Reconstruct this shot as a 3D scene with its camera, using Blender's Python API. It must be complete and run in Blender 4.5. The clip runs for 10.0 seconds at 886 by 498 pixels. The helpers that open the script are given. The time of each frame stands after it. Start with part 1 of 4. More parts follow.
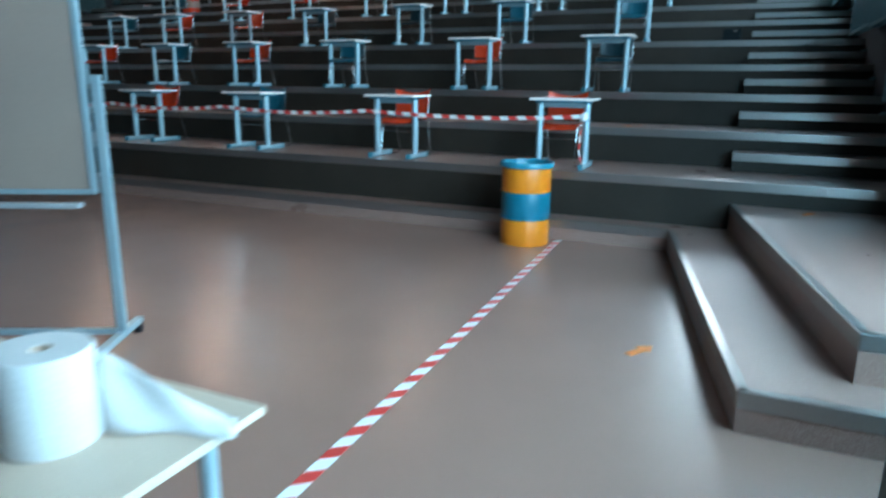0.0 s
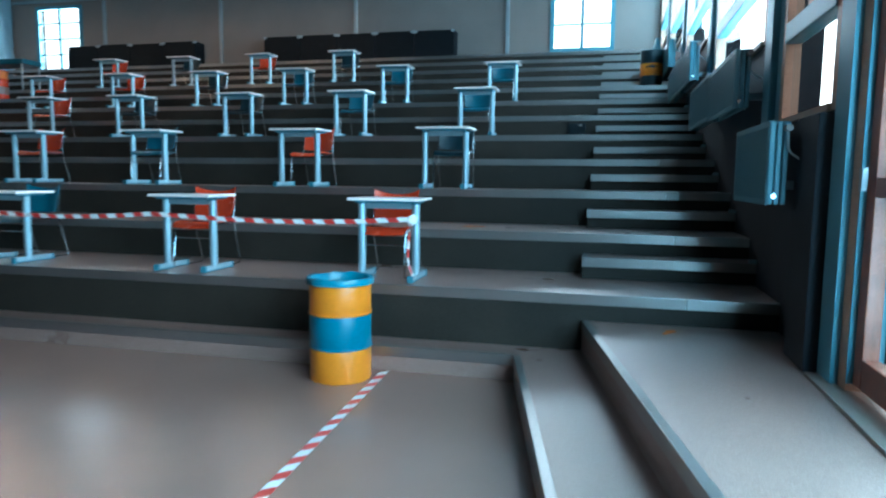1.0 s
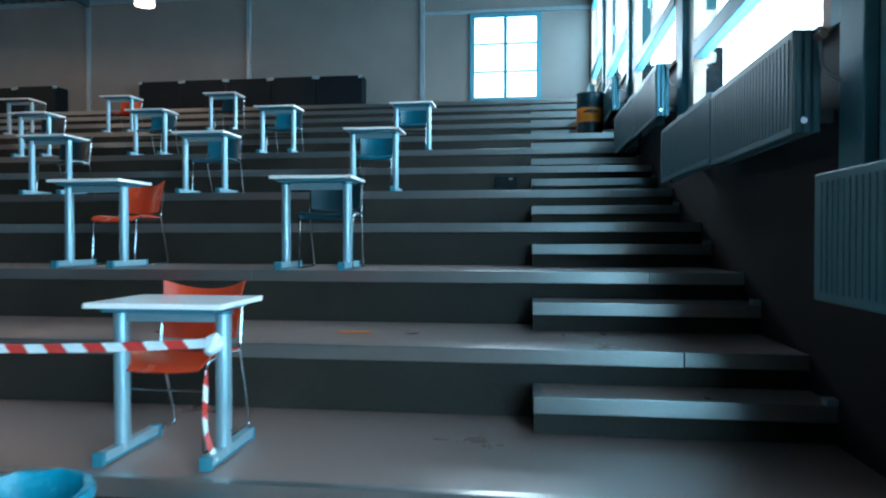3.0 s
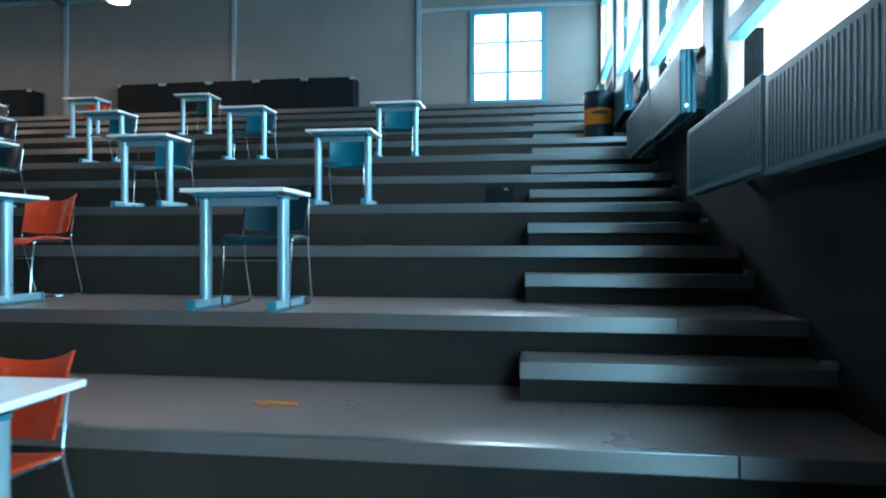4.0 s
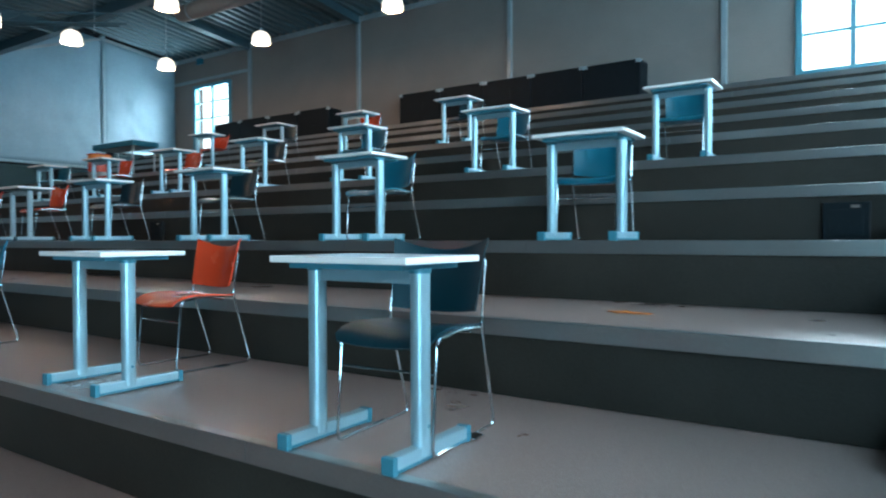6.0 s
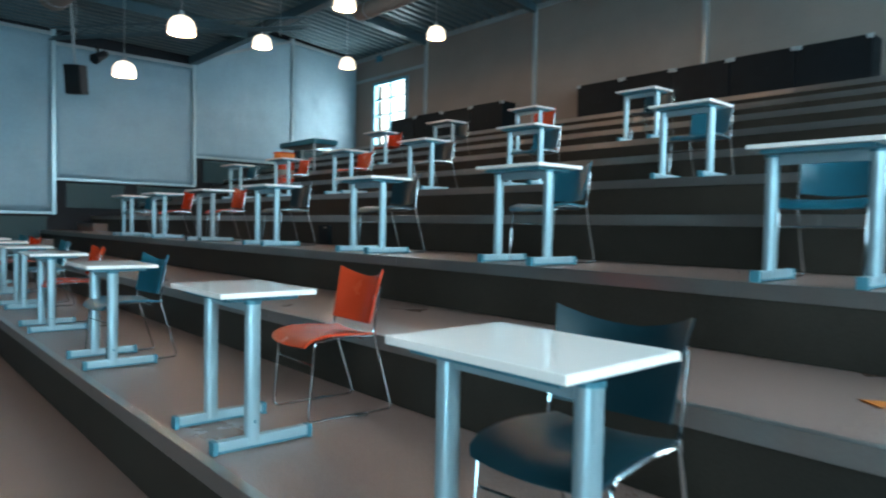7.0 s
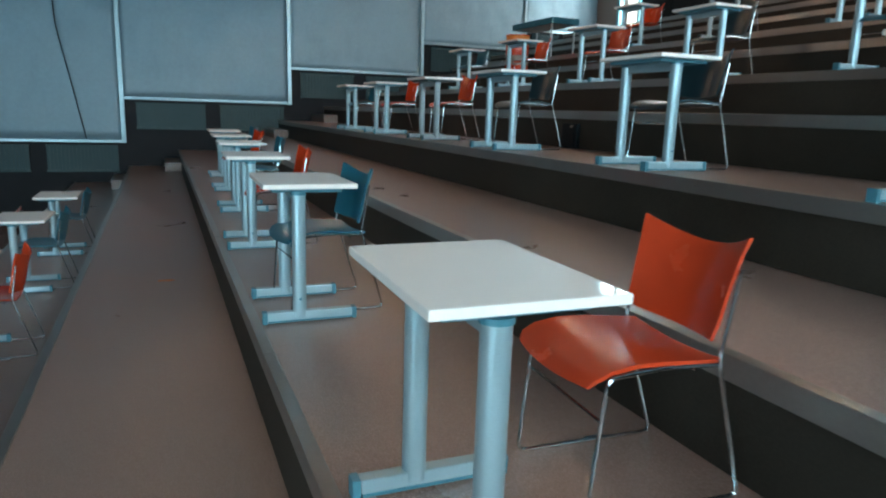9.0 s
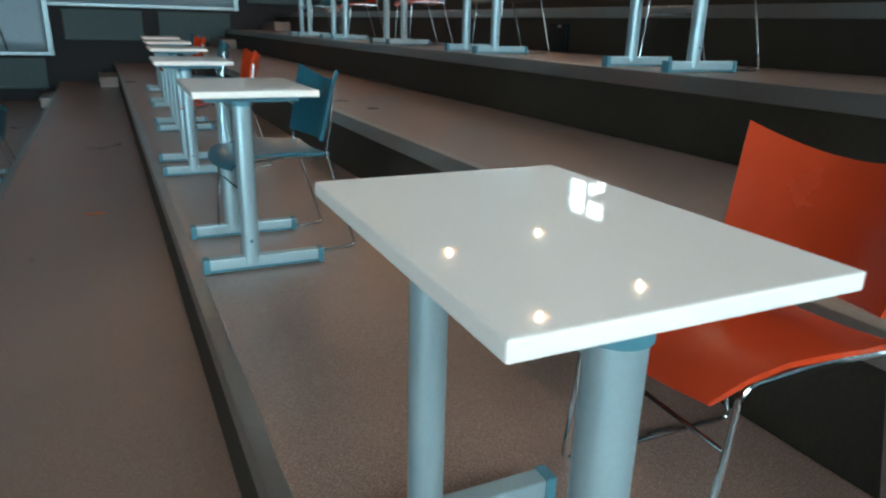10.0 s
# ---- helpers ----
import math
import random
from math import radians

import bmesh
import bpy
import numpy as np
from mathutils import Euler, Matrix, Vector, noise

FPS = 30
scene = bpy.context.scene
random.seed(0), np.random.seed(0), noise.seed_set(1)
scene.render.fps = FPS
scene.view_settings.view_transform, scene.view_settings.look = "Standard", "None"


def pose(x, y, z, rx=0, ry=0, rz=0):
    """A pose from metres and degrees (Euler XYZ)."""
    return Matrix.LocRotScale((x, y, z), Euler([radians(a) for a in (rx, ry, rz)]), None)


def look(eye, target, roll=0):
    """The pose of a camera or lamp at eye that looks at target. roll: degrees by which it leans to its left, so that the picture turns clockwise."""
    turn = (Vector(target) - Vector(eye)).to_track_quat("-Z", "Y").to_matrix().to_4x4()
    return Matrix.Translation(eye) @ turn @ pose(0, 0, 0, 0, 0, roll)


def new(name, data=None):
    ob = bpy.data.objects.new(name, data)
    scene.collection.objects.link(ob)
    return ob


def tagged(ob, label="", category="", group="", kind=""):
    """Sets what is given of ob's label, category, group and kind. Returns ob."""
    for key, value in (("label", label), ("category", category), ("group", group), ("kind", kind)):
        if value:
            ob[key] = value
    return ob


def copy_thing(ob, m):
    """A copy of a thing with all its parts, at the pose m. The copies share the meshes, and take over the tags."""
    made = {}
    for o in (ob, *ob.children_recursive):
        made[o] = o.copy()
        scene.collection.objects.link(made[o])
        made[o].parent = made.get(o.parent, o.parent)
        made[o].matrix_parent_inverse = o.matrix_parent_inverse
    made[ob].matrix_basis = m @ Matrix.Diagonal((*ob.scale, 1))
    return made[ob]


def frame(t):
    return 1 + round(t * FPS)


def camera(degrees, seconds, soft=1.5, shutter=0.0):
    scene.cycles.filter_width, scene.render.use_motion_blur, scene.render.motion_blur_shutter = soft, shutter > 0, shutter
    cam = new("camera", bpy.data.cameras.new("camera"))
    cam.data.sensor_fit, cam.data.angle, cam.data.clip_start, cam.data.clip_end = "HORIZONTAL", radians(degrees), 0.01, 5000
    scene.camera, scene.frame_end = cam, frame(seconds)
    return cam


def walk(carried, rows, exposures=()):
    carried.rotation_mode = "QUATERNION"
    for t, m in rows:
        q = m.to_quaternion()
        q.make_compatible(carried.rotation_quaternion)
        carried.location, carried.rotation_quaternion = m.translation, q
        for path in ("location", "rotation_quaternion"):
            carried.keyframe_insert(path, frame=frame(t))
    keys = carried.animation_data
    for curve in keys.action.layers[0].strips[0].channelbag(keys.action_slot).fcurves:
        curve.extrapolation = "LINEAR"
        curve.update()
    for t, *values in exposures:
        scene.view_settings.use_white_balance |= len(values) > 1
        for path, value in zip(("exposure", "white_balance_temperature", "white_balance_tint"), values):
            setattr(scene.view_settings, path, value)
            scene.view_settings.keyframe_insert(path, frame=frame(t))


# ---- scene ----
cam = camera(67.0, 10.0, soft=2.1, shutter=0.4)
PATH = [
    (0, (0.013, 0.825, 1.523), (-0.785, 2.595, 1.044), 0.7),
    (0.5, (0.095, 1.525, 1.543), (-0.533, 3.397, 1.227), 0.5),
    (1, (0.07, 2.263, 1.579), (-0.4, 4.195, 1.366), 0.6),
    (1.5, (0.021, 2.927, 1.614), (-0.346, 4.887, 1.469), 0.7),
    (2, (-0.081, 3.641, 1.633), (-0.408, 5.612, 1.542), 0.6),
    (2.5, (-0.143, 4.321, 1.64), (-0.434, 6.298, 1.577), 0.5),
    (3, (-0.154, 5.015, 1.682), (-0.411, 6.999, 1.652), -0.0),
    (3.2, (-0.134, 5.279, 1.724), (-0.376, 7.264, 1.7), 0.2),
    (4.3, (0.014, 6.604, 1.878), (-0.339, 8.573, 1.876), -0.3),
    (4.5, (0.042, 6.821, 1.922), (-0.4, 8.772, 1.92), -0.3),
    (5, (0.02, 7.377, 1.999), (-0.687, 9.248, 1.974), -0.4),
    (5.5, (-0.078, 7.844, 2.117), (-1.0, 9.618, 2.089), -0.4),
    (6.8, (-0.499, 8.76, 2.435), (-1.921, 10.166, 2.379), 0.7),
    (7, (-0.625, 8.862, 2.489), (-2.125, 10.182, 2.422), 1.0),
    (7.5, (-0.933, 9.111, 2.568), (-2.603, 10.204, 2.43), 1.1),
    (8, (-1.336, 9.31, 2.572), (-3.099, 10.21, 2.288), 1.5),
    (8.5, (-1.804, 9.459, 2.578), (-3.607, 10.256, 2.239), 1.5),
    (9, (-2.315, 9.606, 2.549), (-4.121, 10.368, 2.15), 1.8),
    (9.5, (-2.717, 9.689, 2.49), (-4.497, 10.444, 1.978), 1.6),
    (10, (-3.023, 9.781, 2.431), (-4.722, 10.626, 1.797), 1.5),
]
walk(cam, [(t, look(eye, target, roll)) for t, eye, target, roll in PATH],
     [(0.0, 0.12, 5750, 8), (1.0, 0.24, 5300, 2), (2.5, 0.16, 5350, 2), (5.0, 0.3, 5400, 2), (7.0, 0.2, 6250, 7), (8.0, 0.16, 6850, 10), (9.0, 0.1, 6600, 9), (10.0, 0.12, 7000, 11)])

# ---- world and light ----
world = bpy.data.worlds.new("sky")
scene.world = world
world.use_nodes = True
wn = world.node_tree
sky = wn.nodes.new("ShaderNodeTexSky")
sky.sky_type = 'NISHITA'
sky.sun_disc = False
sky.sun_elevation = radians(40)
sky.sun_rotation = radians(245)
sky.dust_density = 1.5
wn.nodes["Background"].inputs["Strength"].default_value = 0.15
wn.links.new(sky.outputs["Color"], wn.nodes["Background"].inputs["Color"])

sun = new("sun", bpy.data.lights.new("sun", 'SUN'))
sun.data.energy, sun.data.angle, sun.data.color = 2.5, radians(0.6), (1.0, 0.95, 0.88)
sun.matrix_world = look((-30, -14, 34), (0, 0, 0))


def window_light(name, eye, target, wide, high, power, color=(0.44, 0.79, 1.0)):
    """Skylight that enters by one opening."""
    data = bpy.data.lights.new(name, 'AREA')
    data.shape, data.size, data.size_y = 'RECTANGLE', wide, high
    data.energy, data.color = power, color
    ob = new(name, data)
    ob.matrix_world = look(eye, target)
    return ob


# ---- plan, metres ----
STEP = 0.195                      # half riser
KERB_Z = 0.205
X_L, X_R = -20.3, 1.36            # side walls, inner faces
Y_B, Y_F = 22.0, -6.0             # back and front walls, inner faces
NOSE = [7.66, 8.87, 9.99] + [11.22 + 1.206 * n for n in range(9)]
TIER = [0.66 + 2 * STEP * n for n in range(12)]
STAIR_X = -0.13                   # left end of the stair beside the windows
PLAT_Z = 0.45
SIDE_POWER = 24.0                 # watts for each square metre of side glazing


# ---- materials ----
def material(name, color, rough=0.5, metal=0.0, scale=6.0, vary=0.15, bump=0.0, fine=60.0, spots=0.0, coat=0.0, rough_vary=0.04, spec=0.5):
    m = bpy.data.materials.new(name)
    m.use_nodes = True
    t = m.node_tree
    b = t.nodes["Principled BSDF"]
    b.inputs["Roughness"].default_value = rough
    b.inputs["Metallic"].default_value = metal
    b.inputs["Specular IOR Level"].default_value = spec
    b.inputs["Coat Weight"].default_value = coat
    b.inputs["Coat Roughness"].default_value = 0.03
    co = t.nodes.new("ShaderNodeTexCoord")
    big = t.nodes.new("ShaderNodeTexNoise")
    big.inputs["Scale"].default_value = scale
    big.inputs["Detail"].default_value = 6
    big.inputs["Roughness"].default_value = 0.6
    small = t.nodes.new("ShaderNodeTexNoise")
    small.inputs["Scale"].default_value = fine
    small.inputs["Detail"].default_value = 4
    for n in (big, small):
        t.links.new(co.outputs["Object"], n.inputs["Vector"])
    both = t.nodes.new("ShaderNodeMath")
    both.operation = 'MULTIPLY_ADD'
    both.inputs[1].default_value = 0.55
    t.links.new(small.outputs["Fac"], both.inputs[0])
    t.links.new(big.outputs["Fac"], both.inputs[2])
    ramp = t.nodes.new("ShaderNodeValToRGB")
    ramp.color_ramp.elements[0].position, ramp.color_ramp.elements[1].position = 0.5, 1.0
    c = np.array(color)
    ramp.color_ramp.elements[0].color = (*np.clip(c * (1 - vary), 0, 1), 1)
    ramp.color_ramp.elements[1].color = (*np.clip(c * (1 + vary), 0, 1), 1)
    t.links.new(both.outputs[0], ramp.inputs["Fac"])
    base = ramp.outputs["Color"]
    if spots:   # pale grains of aggregate
        grain = t.nodes.new("ShaderNodeTexNoise")
        grain.inputs["Scale"].default_value = 210
        grain.inputs["Detail"].default_value = 1
        t.links.new(co.outputs["Object"], grain.inputs["Vector"])
        cut = t.nodes.new("ShaderNodeMapRange")
        cut.inputs["From Min"].default_value, cut.inputs["From Max"].default_value = 0.5, 0.64
        cut.inputs["To Min"].default_value, cut.inputs["To Max"].default_value = 0.0, spots
        t.links.new(grain.outputs["Fac"], cut.inputs["Value"])
        mixer = t.nodes.new("ShaderNodeMixRGB")
        mixer.inputs["Color2"].default_value = (*np.clip(c * 1.7 + 0.14, 0, 1), 1)
        t.links.new(cut.outputs["Result"], mixer.inputs["Fac"])
        t.links.new(base, mixer.inputs["Color1"])
        base = mixer.outputs["Color"]
    t.links.new(base, b.inputs["Base Color"])
    if rough_vary:
        mr = t.nodes.new("ShaderNodeMapRange")
        mr.inputs["From Min"].default_value, mr.inputs["From Max"].default_value = 0.3, 0.7
        mr.inputs["To Min"].default_value = max(0.02, rough - rough_vary)
        mr.inputs["To Max"].default_value = min(1.0, rough + rough_vary)
        t.links.new(big.outputs["Fac"], mr.inputs["Value"])
        t.links.new(mr.outputs["Result"], b.inputs["Roughness"])
    if bump:
        bp = t.nodes.new("ShaderNodeBump")
        bp.inputs["Strength"].default_value = bump
        bp.inputs["Distance"].default_value = 0.01
        t.links.new(small.outputs["Fac"], bp.inputs["Height"])
        t.links.new(bp.outputs["Normal"], b.inputs["Normal"])
    return m


def glowing(name, color, strength):
    m = bpy.data.materials.new(name)
    m.use_nodes = True
    b = m.node_tree.nodes["Principled BSDF"]
    b.inputs["Base Color"].default_value = (*color, 1)
    b.inputs["Emission Color"].default_value = (*color, 1)
    b.inputs["Emission Strength"].default_value = strength
    return m


def glass_material():
    m = bpy.data.materials.new("window glass")
    m.use_nodes = True
    t = m.node_tree
    t.nodes.remove(t.nodes["Principled BSDF"])
    out = t.nodes["Material Output"]
    clear, gloss, mix = (t.nodes.new("ShaderNode" + k) for k in ("BsdfTransparent", "BsdfGlossy", "MixShader"))
    gloss.inputs["Roughness"].default_value = 0.02
    clear.inputs["Color"].default_value = (0.93, 0.97, 0.97, 1)
    mix.inputs[0].default_value = 0.05
    t.links.new(clear.outputs[0], mix.inputs[1])
    t.links.new(gloss.outputs[0], mix.inputs[2])
    t.links.new(mix.outputs[0], out.inputs[0])
    return m


CONCRETE = material("polished concrete", (0.285, 0.160, 0.124), 0.25, scale=0.45, vary=0.09, bump=0.05, fine=150, rough_vary=0.02, spec=0.9)
TREAD = material("worn concrete tread", (0.245, 0.138, 0.107), 0.29, scale=1.1, vary=0.12, bump=0.24, fine=150, rough_vary=0.02, spec=1.0, spots=0.6)
RISER = material("dark brown riser", (0.033, 0.025, 0.019), 0.55, scale=1.2, vary=0.35, bump=0.1, fine=90, spec=0.2)
NOSING = material("galvanised nosing", (0.36, 0.33, 0.31), 0.28, metal=0.85, scale=2.0, vary=0.08, bump=0.03, fine=80, rough_vary=0.0)
WALL = material("grey fabric wall panel", (0.24, 0.197, 0.172), 0.75, scale=0.8, vary=0.12, bump=0.25, fine=35)
SCREEN = material("silver grey blind cloth", (0.25, 0.36, 0.42), 0.45, metal=0.15, scale=0.7, vary=0.08, bump=0.2, fine=12, rough_vary=0.05)
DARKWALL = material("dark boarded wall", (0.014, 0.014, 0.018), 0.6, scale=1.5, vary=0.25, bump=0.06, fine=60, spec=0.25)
STEEL = material("grey painted steel", (0.33, 0.36, 0.37), 0.4, metal=0.2, scale=4, vary=0.12, fine=120)
ALU = material("pale grey lacquered steel", (0.37, 0.485, 0.525), 0.3, metal=0.5, scale=5, vary=0.07, fine=160, rough_vary=0.015)
TEALCAP = material("blue grey plastic cap", (0.06, 0.19, 0.24), 0.45, scale=12, vary=0.12, fine=120)
WHITETOP = material("white laminate", (0.94, 0.82, 0.755), 0.4, scale=3, vary=0.03, fine=200, coat=0.6, rough_vary=0.03)
RIM = material("white table edging", (0.76, 0.68, 0.61), 0.4, scale=8, vary=0.05, fine=90)
CHROME = material("chromed wire", (0.52, 0.54, 0.55), 0.16, metal=1.0, scale=10, vary=0.06, fine=150, rough_vary=0.05)
RED = material("orange red plastic", (0.56, 0.048, 0.014), 0.25, scale=5, vary=0.05, bump=0.03, fine=260, rough_vary=0.03)
TEAL = material("petrol blue plastic", (0.017, 0.105, 0.145), 0.3, scale=6, vary=0.06, bump=0.03, fine=260, rough_vary=0.03)
BLACK = material("black blue plastic", (0.006, 0.026, 0.034), 0.34, scale=6, vary=0.1, bump=0.03, fine=260, rough_vary=0.03)
YELLOW = material("yellow drum paint", (0.78, 0.225, 0.01), 0.35, scale=5, vary=0.07, bump=0.06, fine=40)
BLUE = material("blue drum paint", (0.015, 0.15, 0.22), 0.35, scale=5, vary=0.12, bump=0.06, fine=40)
LINER = material("blue plastic bag", (0.04, 0.22, 0.30), 0.25, scale=12, vary=0.25, bump=0.6, fine=22)
RADIATOR = material("radiator enamel", (0.10, 0.235, 0.28), 0.4, scale=3, vary=0.06, fine=120)
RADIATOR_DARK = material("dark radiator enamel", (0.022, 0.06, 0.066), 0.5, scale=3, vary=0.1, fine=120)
WOOD = material("red brown window timber", (0.28, 0.085, 0.045), 0.4, scale=7, vary=0.3, bump=0.1, fine=70)
WARMWOOD = material("larch lining", (0.48, 0.27, 0.17), 0.45, scale=7, vary=0.2, bump=0.1, fine=70)
FRAME = material("blue grey window steel", (0.11, 0.28, 0.34), 0.42, metal=0.1, scale=5, vary=0.12, fine=100)
DECK = material("corrugated roof deck", (0.10, 0.15, 0.165), 0.45, metal=0.3, scale=2, vary=0.2, fine=60)
CASE = material("black flight case board", (0.006, 0.008, 0.010), 0.6, scale=4, vary=0.3, bump=0.1, fine=90, spec=0.2)
PAPER = material("white tissue paper", (0.56, 0.53, 0.51), 0.8, scale=9, vary=0.03, bump=0.3, fine=90)
TAPE_W = material("white barrier film", (0.80, 0.78, 0.76), 0.35, scale=9, vary=0.06, fine=50)
TAPE_R = material("red barrier film", (0.60, 0.045, 0.035), 0.35, scale=9, vary=0.1, fine=50)
ORANGE = material("orange marking tape", (0.75, 0.20, 0.03), 0.5, scale=20, vary=0.15, fine=90)
BOARD = material("pale grey whiteboard", (0.26, 0.195, 0.16), 0.35, scale=1.5, vary=0.06, fine=60)
PALEWOOD = material("pale birch board", (0.50, 0.38, 0.29), 0.45, scale=4, vary=0.07, fine=120)
DARKBOX = material("dark green box", (0.02, 0.05, 0.055), 0.5, scale=4, vary=0.2, fine=80)
PAVING = material("pale outdoor paving", (0.45, 0.44, 0.42), 0.8, scale=1.2, vary=0.15, bump=0.3, fine=40)
BRICKWALL = material("pale outdoor facade", (0.72, 0.71, 0.70), 0.8, scale=2.0, vary=0.12, bump=0.2, fine=40)
GLASS = glass_material()
LAMPGLOW = glowing("lit opal lamp glass", (1.0, 0.83, 0.66), 1.5)
DAYGLOW = glowing("bright hazy sky", (1.0, 0.95, 0.89), 2.2)
DARKSTEEL = material("dark painted roof steel", (0.06, 0.10, 0.115), 0.45, metal=0.2, scale=4, vary=0.15, fine=90)
# for the unseen front wall: dark only to soak up bounced door light
FRONT_DARK = material("unseen dark front wall", (0.05, 0.05, 0.055), 0.9, scale=2, vary=0.2, bump=0.2, fine=30)


# ---- mesh helpers ----
def box(bm, x0, x1, y0, y1, z0, z1, bevel=0.0, m=None):
    r = bmesh.ops.create_cube(bm, size=1.0, matrix=Matrix.Translation(((x0 + x1) / 2, (y0 + y1) / 2, (z0 + z1) / 2)) @ Matrix.Diagonal((abs(x1 - x0), abs(y1 - y0), abs(z1 - z0), 1)))
    if m is not None:
        bmesh.ops.transform(bm, matrix=m, verts=r["verts"])
    if bevel:
        edges = list({e for v in r["verts"] for e in v.link_edges})
        bmesh.ops.bevel(bm, geom=edges, offset=bevel, segments=2, profile=0.6, affect='EDGES')
    return bm


def cyl(bm, a, b, r, r2=None, seg=16, caps=True):
    a, b = Vector(a), Vector(b)
    d = b - a
    q = Vector((0, 0, 1)).rotation_difference(d).to_matrix().to_4x4()
    bmesh.ops.create_cone(bm, cap_ends=caps, segments=seg, radius1=r, radius2=r if r2 is None else r2, depth=d.length, matrix=Matrix.Translation((a + b) / 2) @ q)
    return bm


def lathe(bm, profile, seg=32, centre=(0, 0)):
    rings = []
    for r, z in profile:
        rings.append([bm.verts.new((centre[0] + r * math.cos(2 * math.pi * i / seg), centre[1] + r * math.sin(2 * math.pi * i / seg), z)) for i in range(seg)])
    for p, q in zip(rings, rings[1:]):
        for i in range(seg):
            bm.faces.new((p[i], p[(i + 1) % seg], q[(i + 1) % seg], q[i]))
    return rings


def rod(bm, pts, r, seg=8):
    """A bent wire through points, with rounded corners."""
    pts = [Vector(p) for p in pts]
    path = [pts[0]]
    for i in range(1, len(pts) - 1):
        p, a, b = pts[i], pts[i - 1] - pts[i], pts[i + 1] - pts[i]
        k = min(0.035, a.length * 0.4, b.length * 0.4)
        s, e = p + a.normalized() * k, p + b.normalized() * k
        for j in range(5):
            u = j / 4
            path.append(s * (1 - u) ** 2 + p * 2 * u * (1 - u) + e * u * u)
    path.append(pts[-1])
    rings, up = [], Vector((0.31, 0.17, 0.93)).normalized()
    for i, p in enumerate(path):
        d = (path[min(i + 1, len(path) - 1)] - path[max(i - 1, 0)]).normalized()
        u = d.cross(up)
        if u.length < 1e-3:
            u = d.cross(Vector((1, 0, 0)))
        u.normalize()
        w = d.cross(u)
        rings.append([bm.verts.new(p + (u * math.cos(2 * math.pi * j / seg) + w * math.sin(2 * math.pi * j / seg)) * r) for j in range(seg)])
    for p, q in zip(rings, rings[1:]):
        for j in range(seg):
            bm.faces.new((p[j], p[(j + 1) % seg], q[(j + 1) % seg], q[j]))
    bm.faces.new(rings[0][::-1])
    bm.faces.new(rings[-1])
    return bm


def prism(bm, outline, z0, z1):
    lo = [bm.verts.new((x, y, z0)) for x, y in outline]
    hi = [bm.verts.new((x, y, z1)) for x, y in outline]
    n = len(outline)
    bm.faces.new(lo[::-1])
    bm.faces.new(hi)
    for i in range(n):
        bm.faces.new((lo[i], lo[(i + 1) % n], hi[(i + 1) % n], hi[i]))
    return bm


def finish(bm, name, mat, smooth=False):
    bmesh.ops.recalc_face_normals(bm, faces=bm.faces[:])
    me = bpy.data.meshes.new(name)
    bm.to_mesh(me)
    bm.free()
    if smooth:
        for p in me.polygons:
            p.use_smooth = True
        me.set_sharp_from_angle(angle=radians(38))
    me.materials.append(mat)
    return me


def part(name, bm, mat, parent=None, label="", smooth=False):
    ob = new(name, finish(bm, name, mat, smooth))
    if parent is not None:
        ob.parent = parent
    return tagged(ob, label) if label else ob


def thing(name, label, category, m=None, group=""):
    ob = tagged(new(name), label, category, group)
    ob.empty_display_size = 0.1
    if m is not None:
        ob.matrix_basis = m
    return ob


def structure(name, bm, mat, label, category, smooth=False):
    return tagged(part(name, bm, mat, smooth=smooth), label, category, kind="structure")


def B():
    return bmesh.new()


# ---- structure: floor, tiers, stair ----
structure("floor", box(B(), X_L - 0.3, X_R + 0.3, Y_F - 0.3, 7.8, -0.25, 0.0), CONCRETE, "polished brown grey concrete floor with faint stains", "floor")

KERB = [(X_L, 7.36), (-0.59, 7.36), (0.09, 3.89), (X_R, 3.9), (X_R, 7.67), (X_L, 7.67)]
PLAT = [(-0.09, 7.67), (0.57, 4.21), (X_R, 4.21), (X_R, 7.67)]
kerb = structure("low_step", prism(B(), KERB, 0.0, KERB_Z - 0.004), TREAD, "low concrete step along the foot of the tiers", "step")
plat = structure("landing", prism(B(), PLAT, KERB_Z - 0.01, PLAT_Z - 0.004), TREAD, "angled concrete landing before the glass door", "step")


def edging(parent, pts, z, high=0.085):
    for (x0, y0), (x1, y1) in zip(pts, pts[1:]):
        d = Vector((x1 - x0, y1 - y0, 0))
        m = Matrix.Translation((x0, y0, z)) @ Vector((1, 0, 0)).rotation_difference(d).to_matrix().to_4x4()
        part("nosing", box(B(), 0, d.length, -0.006, 0.05, -high, 0.0, 0.004, m=m), NOSING, parent)


edging(kerb, KERB[:4], KERB_Z)
edging(plat, PLAT[:3], PLAT_Z)

for n, (y, z) in enumerate(zip(NOSE, TIER)):
    y2 = NOSE[n + 1] + 0.03 if n < 11 else Y_B
    low = TIER[n - 1] if n else 0.0
    tier = structure("tier_%d" % (n + 1), box(B(), X_L, X_R, y + 0.03, y2, low - 0.1, z - 0.003), TREAD, "concrete seating tier with worn brown grey surface", "tier")
    part("riser", box(B(), X_L, X_R, y + 0.012, y + 0.03, low + 0.001, z - 0.08), RISER, tier, "dark brown riser board")
    x = X_L
    while x < X_R - 0.01:
        x2 = min(x + 3.0, X_R)
        part("nosing", box(B(), x + 0.0015, x2 - 0.0015, y, y + 0.055, z - 0.085, z + random.uniform(0, 0.002), 0.004), NOSING, tier)
        x = x2

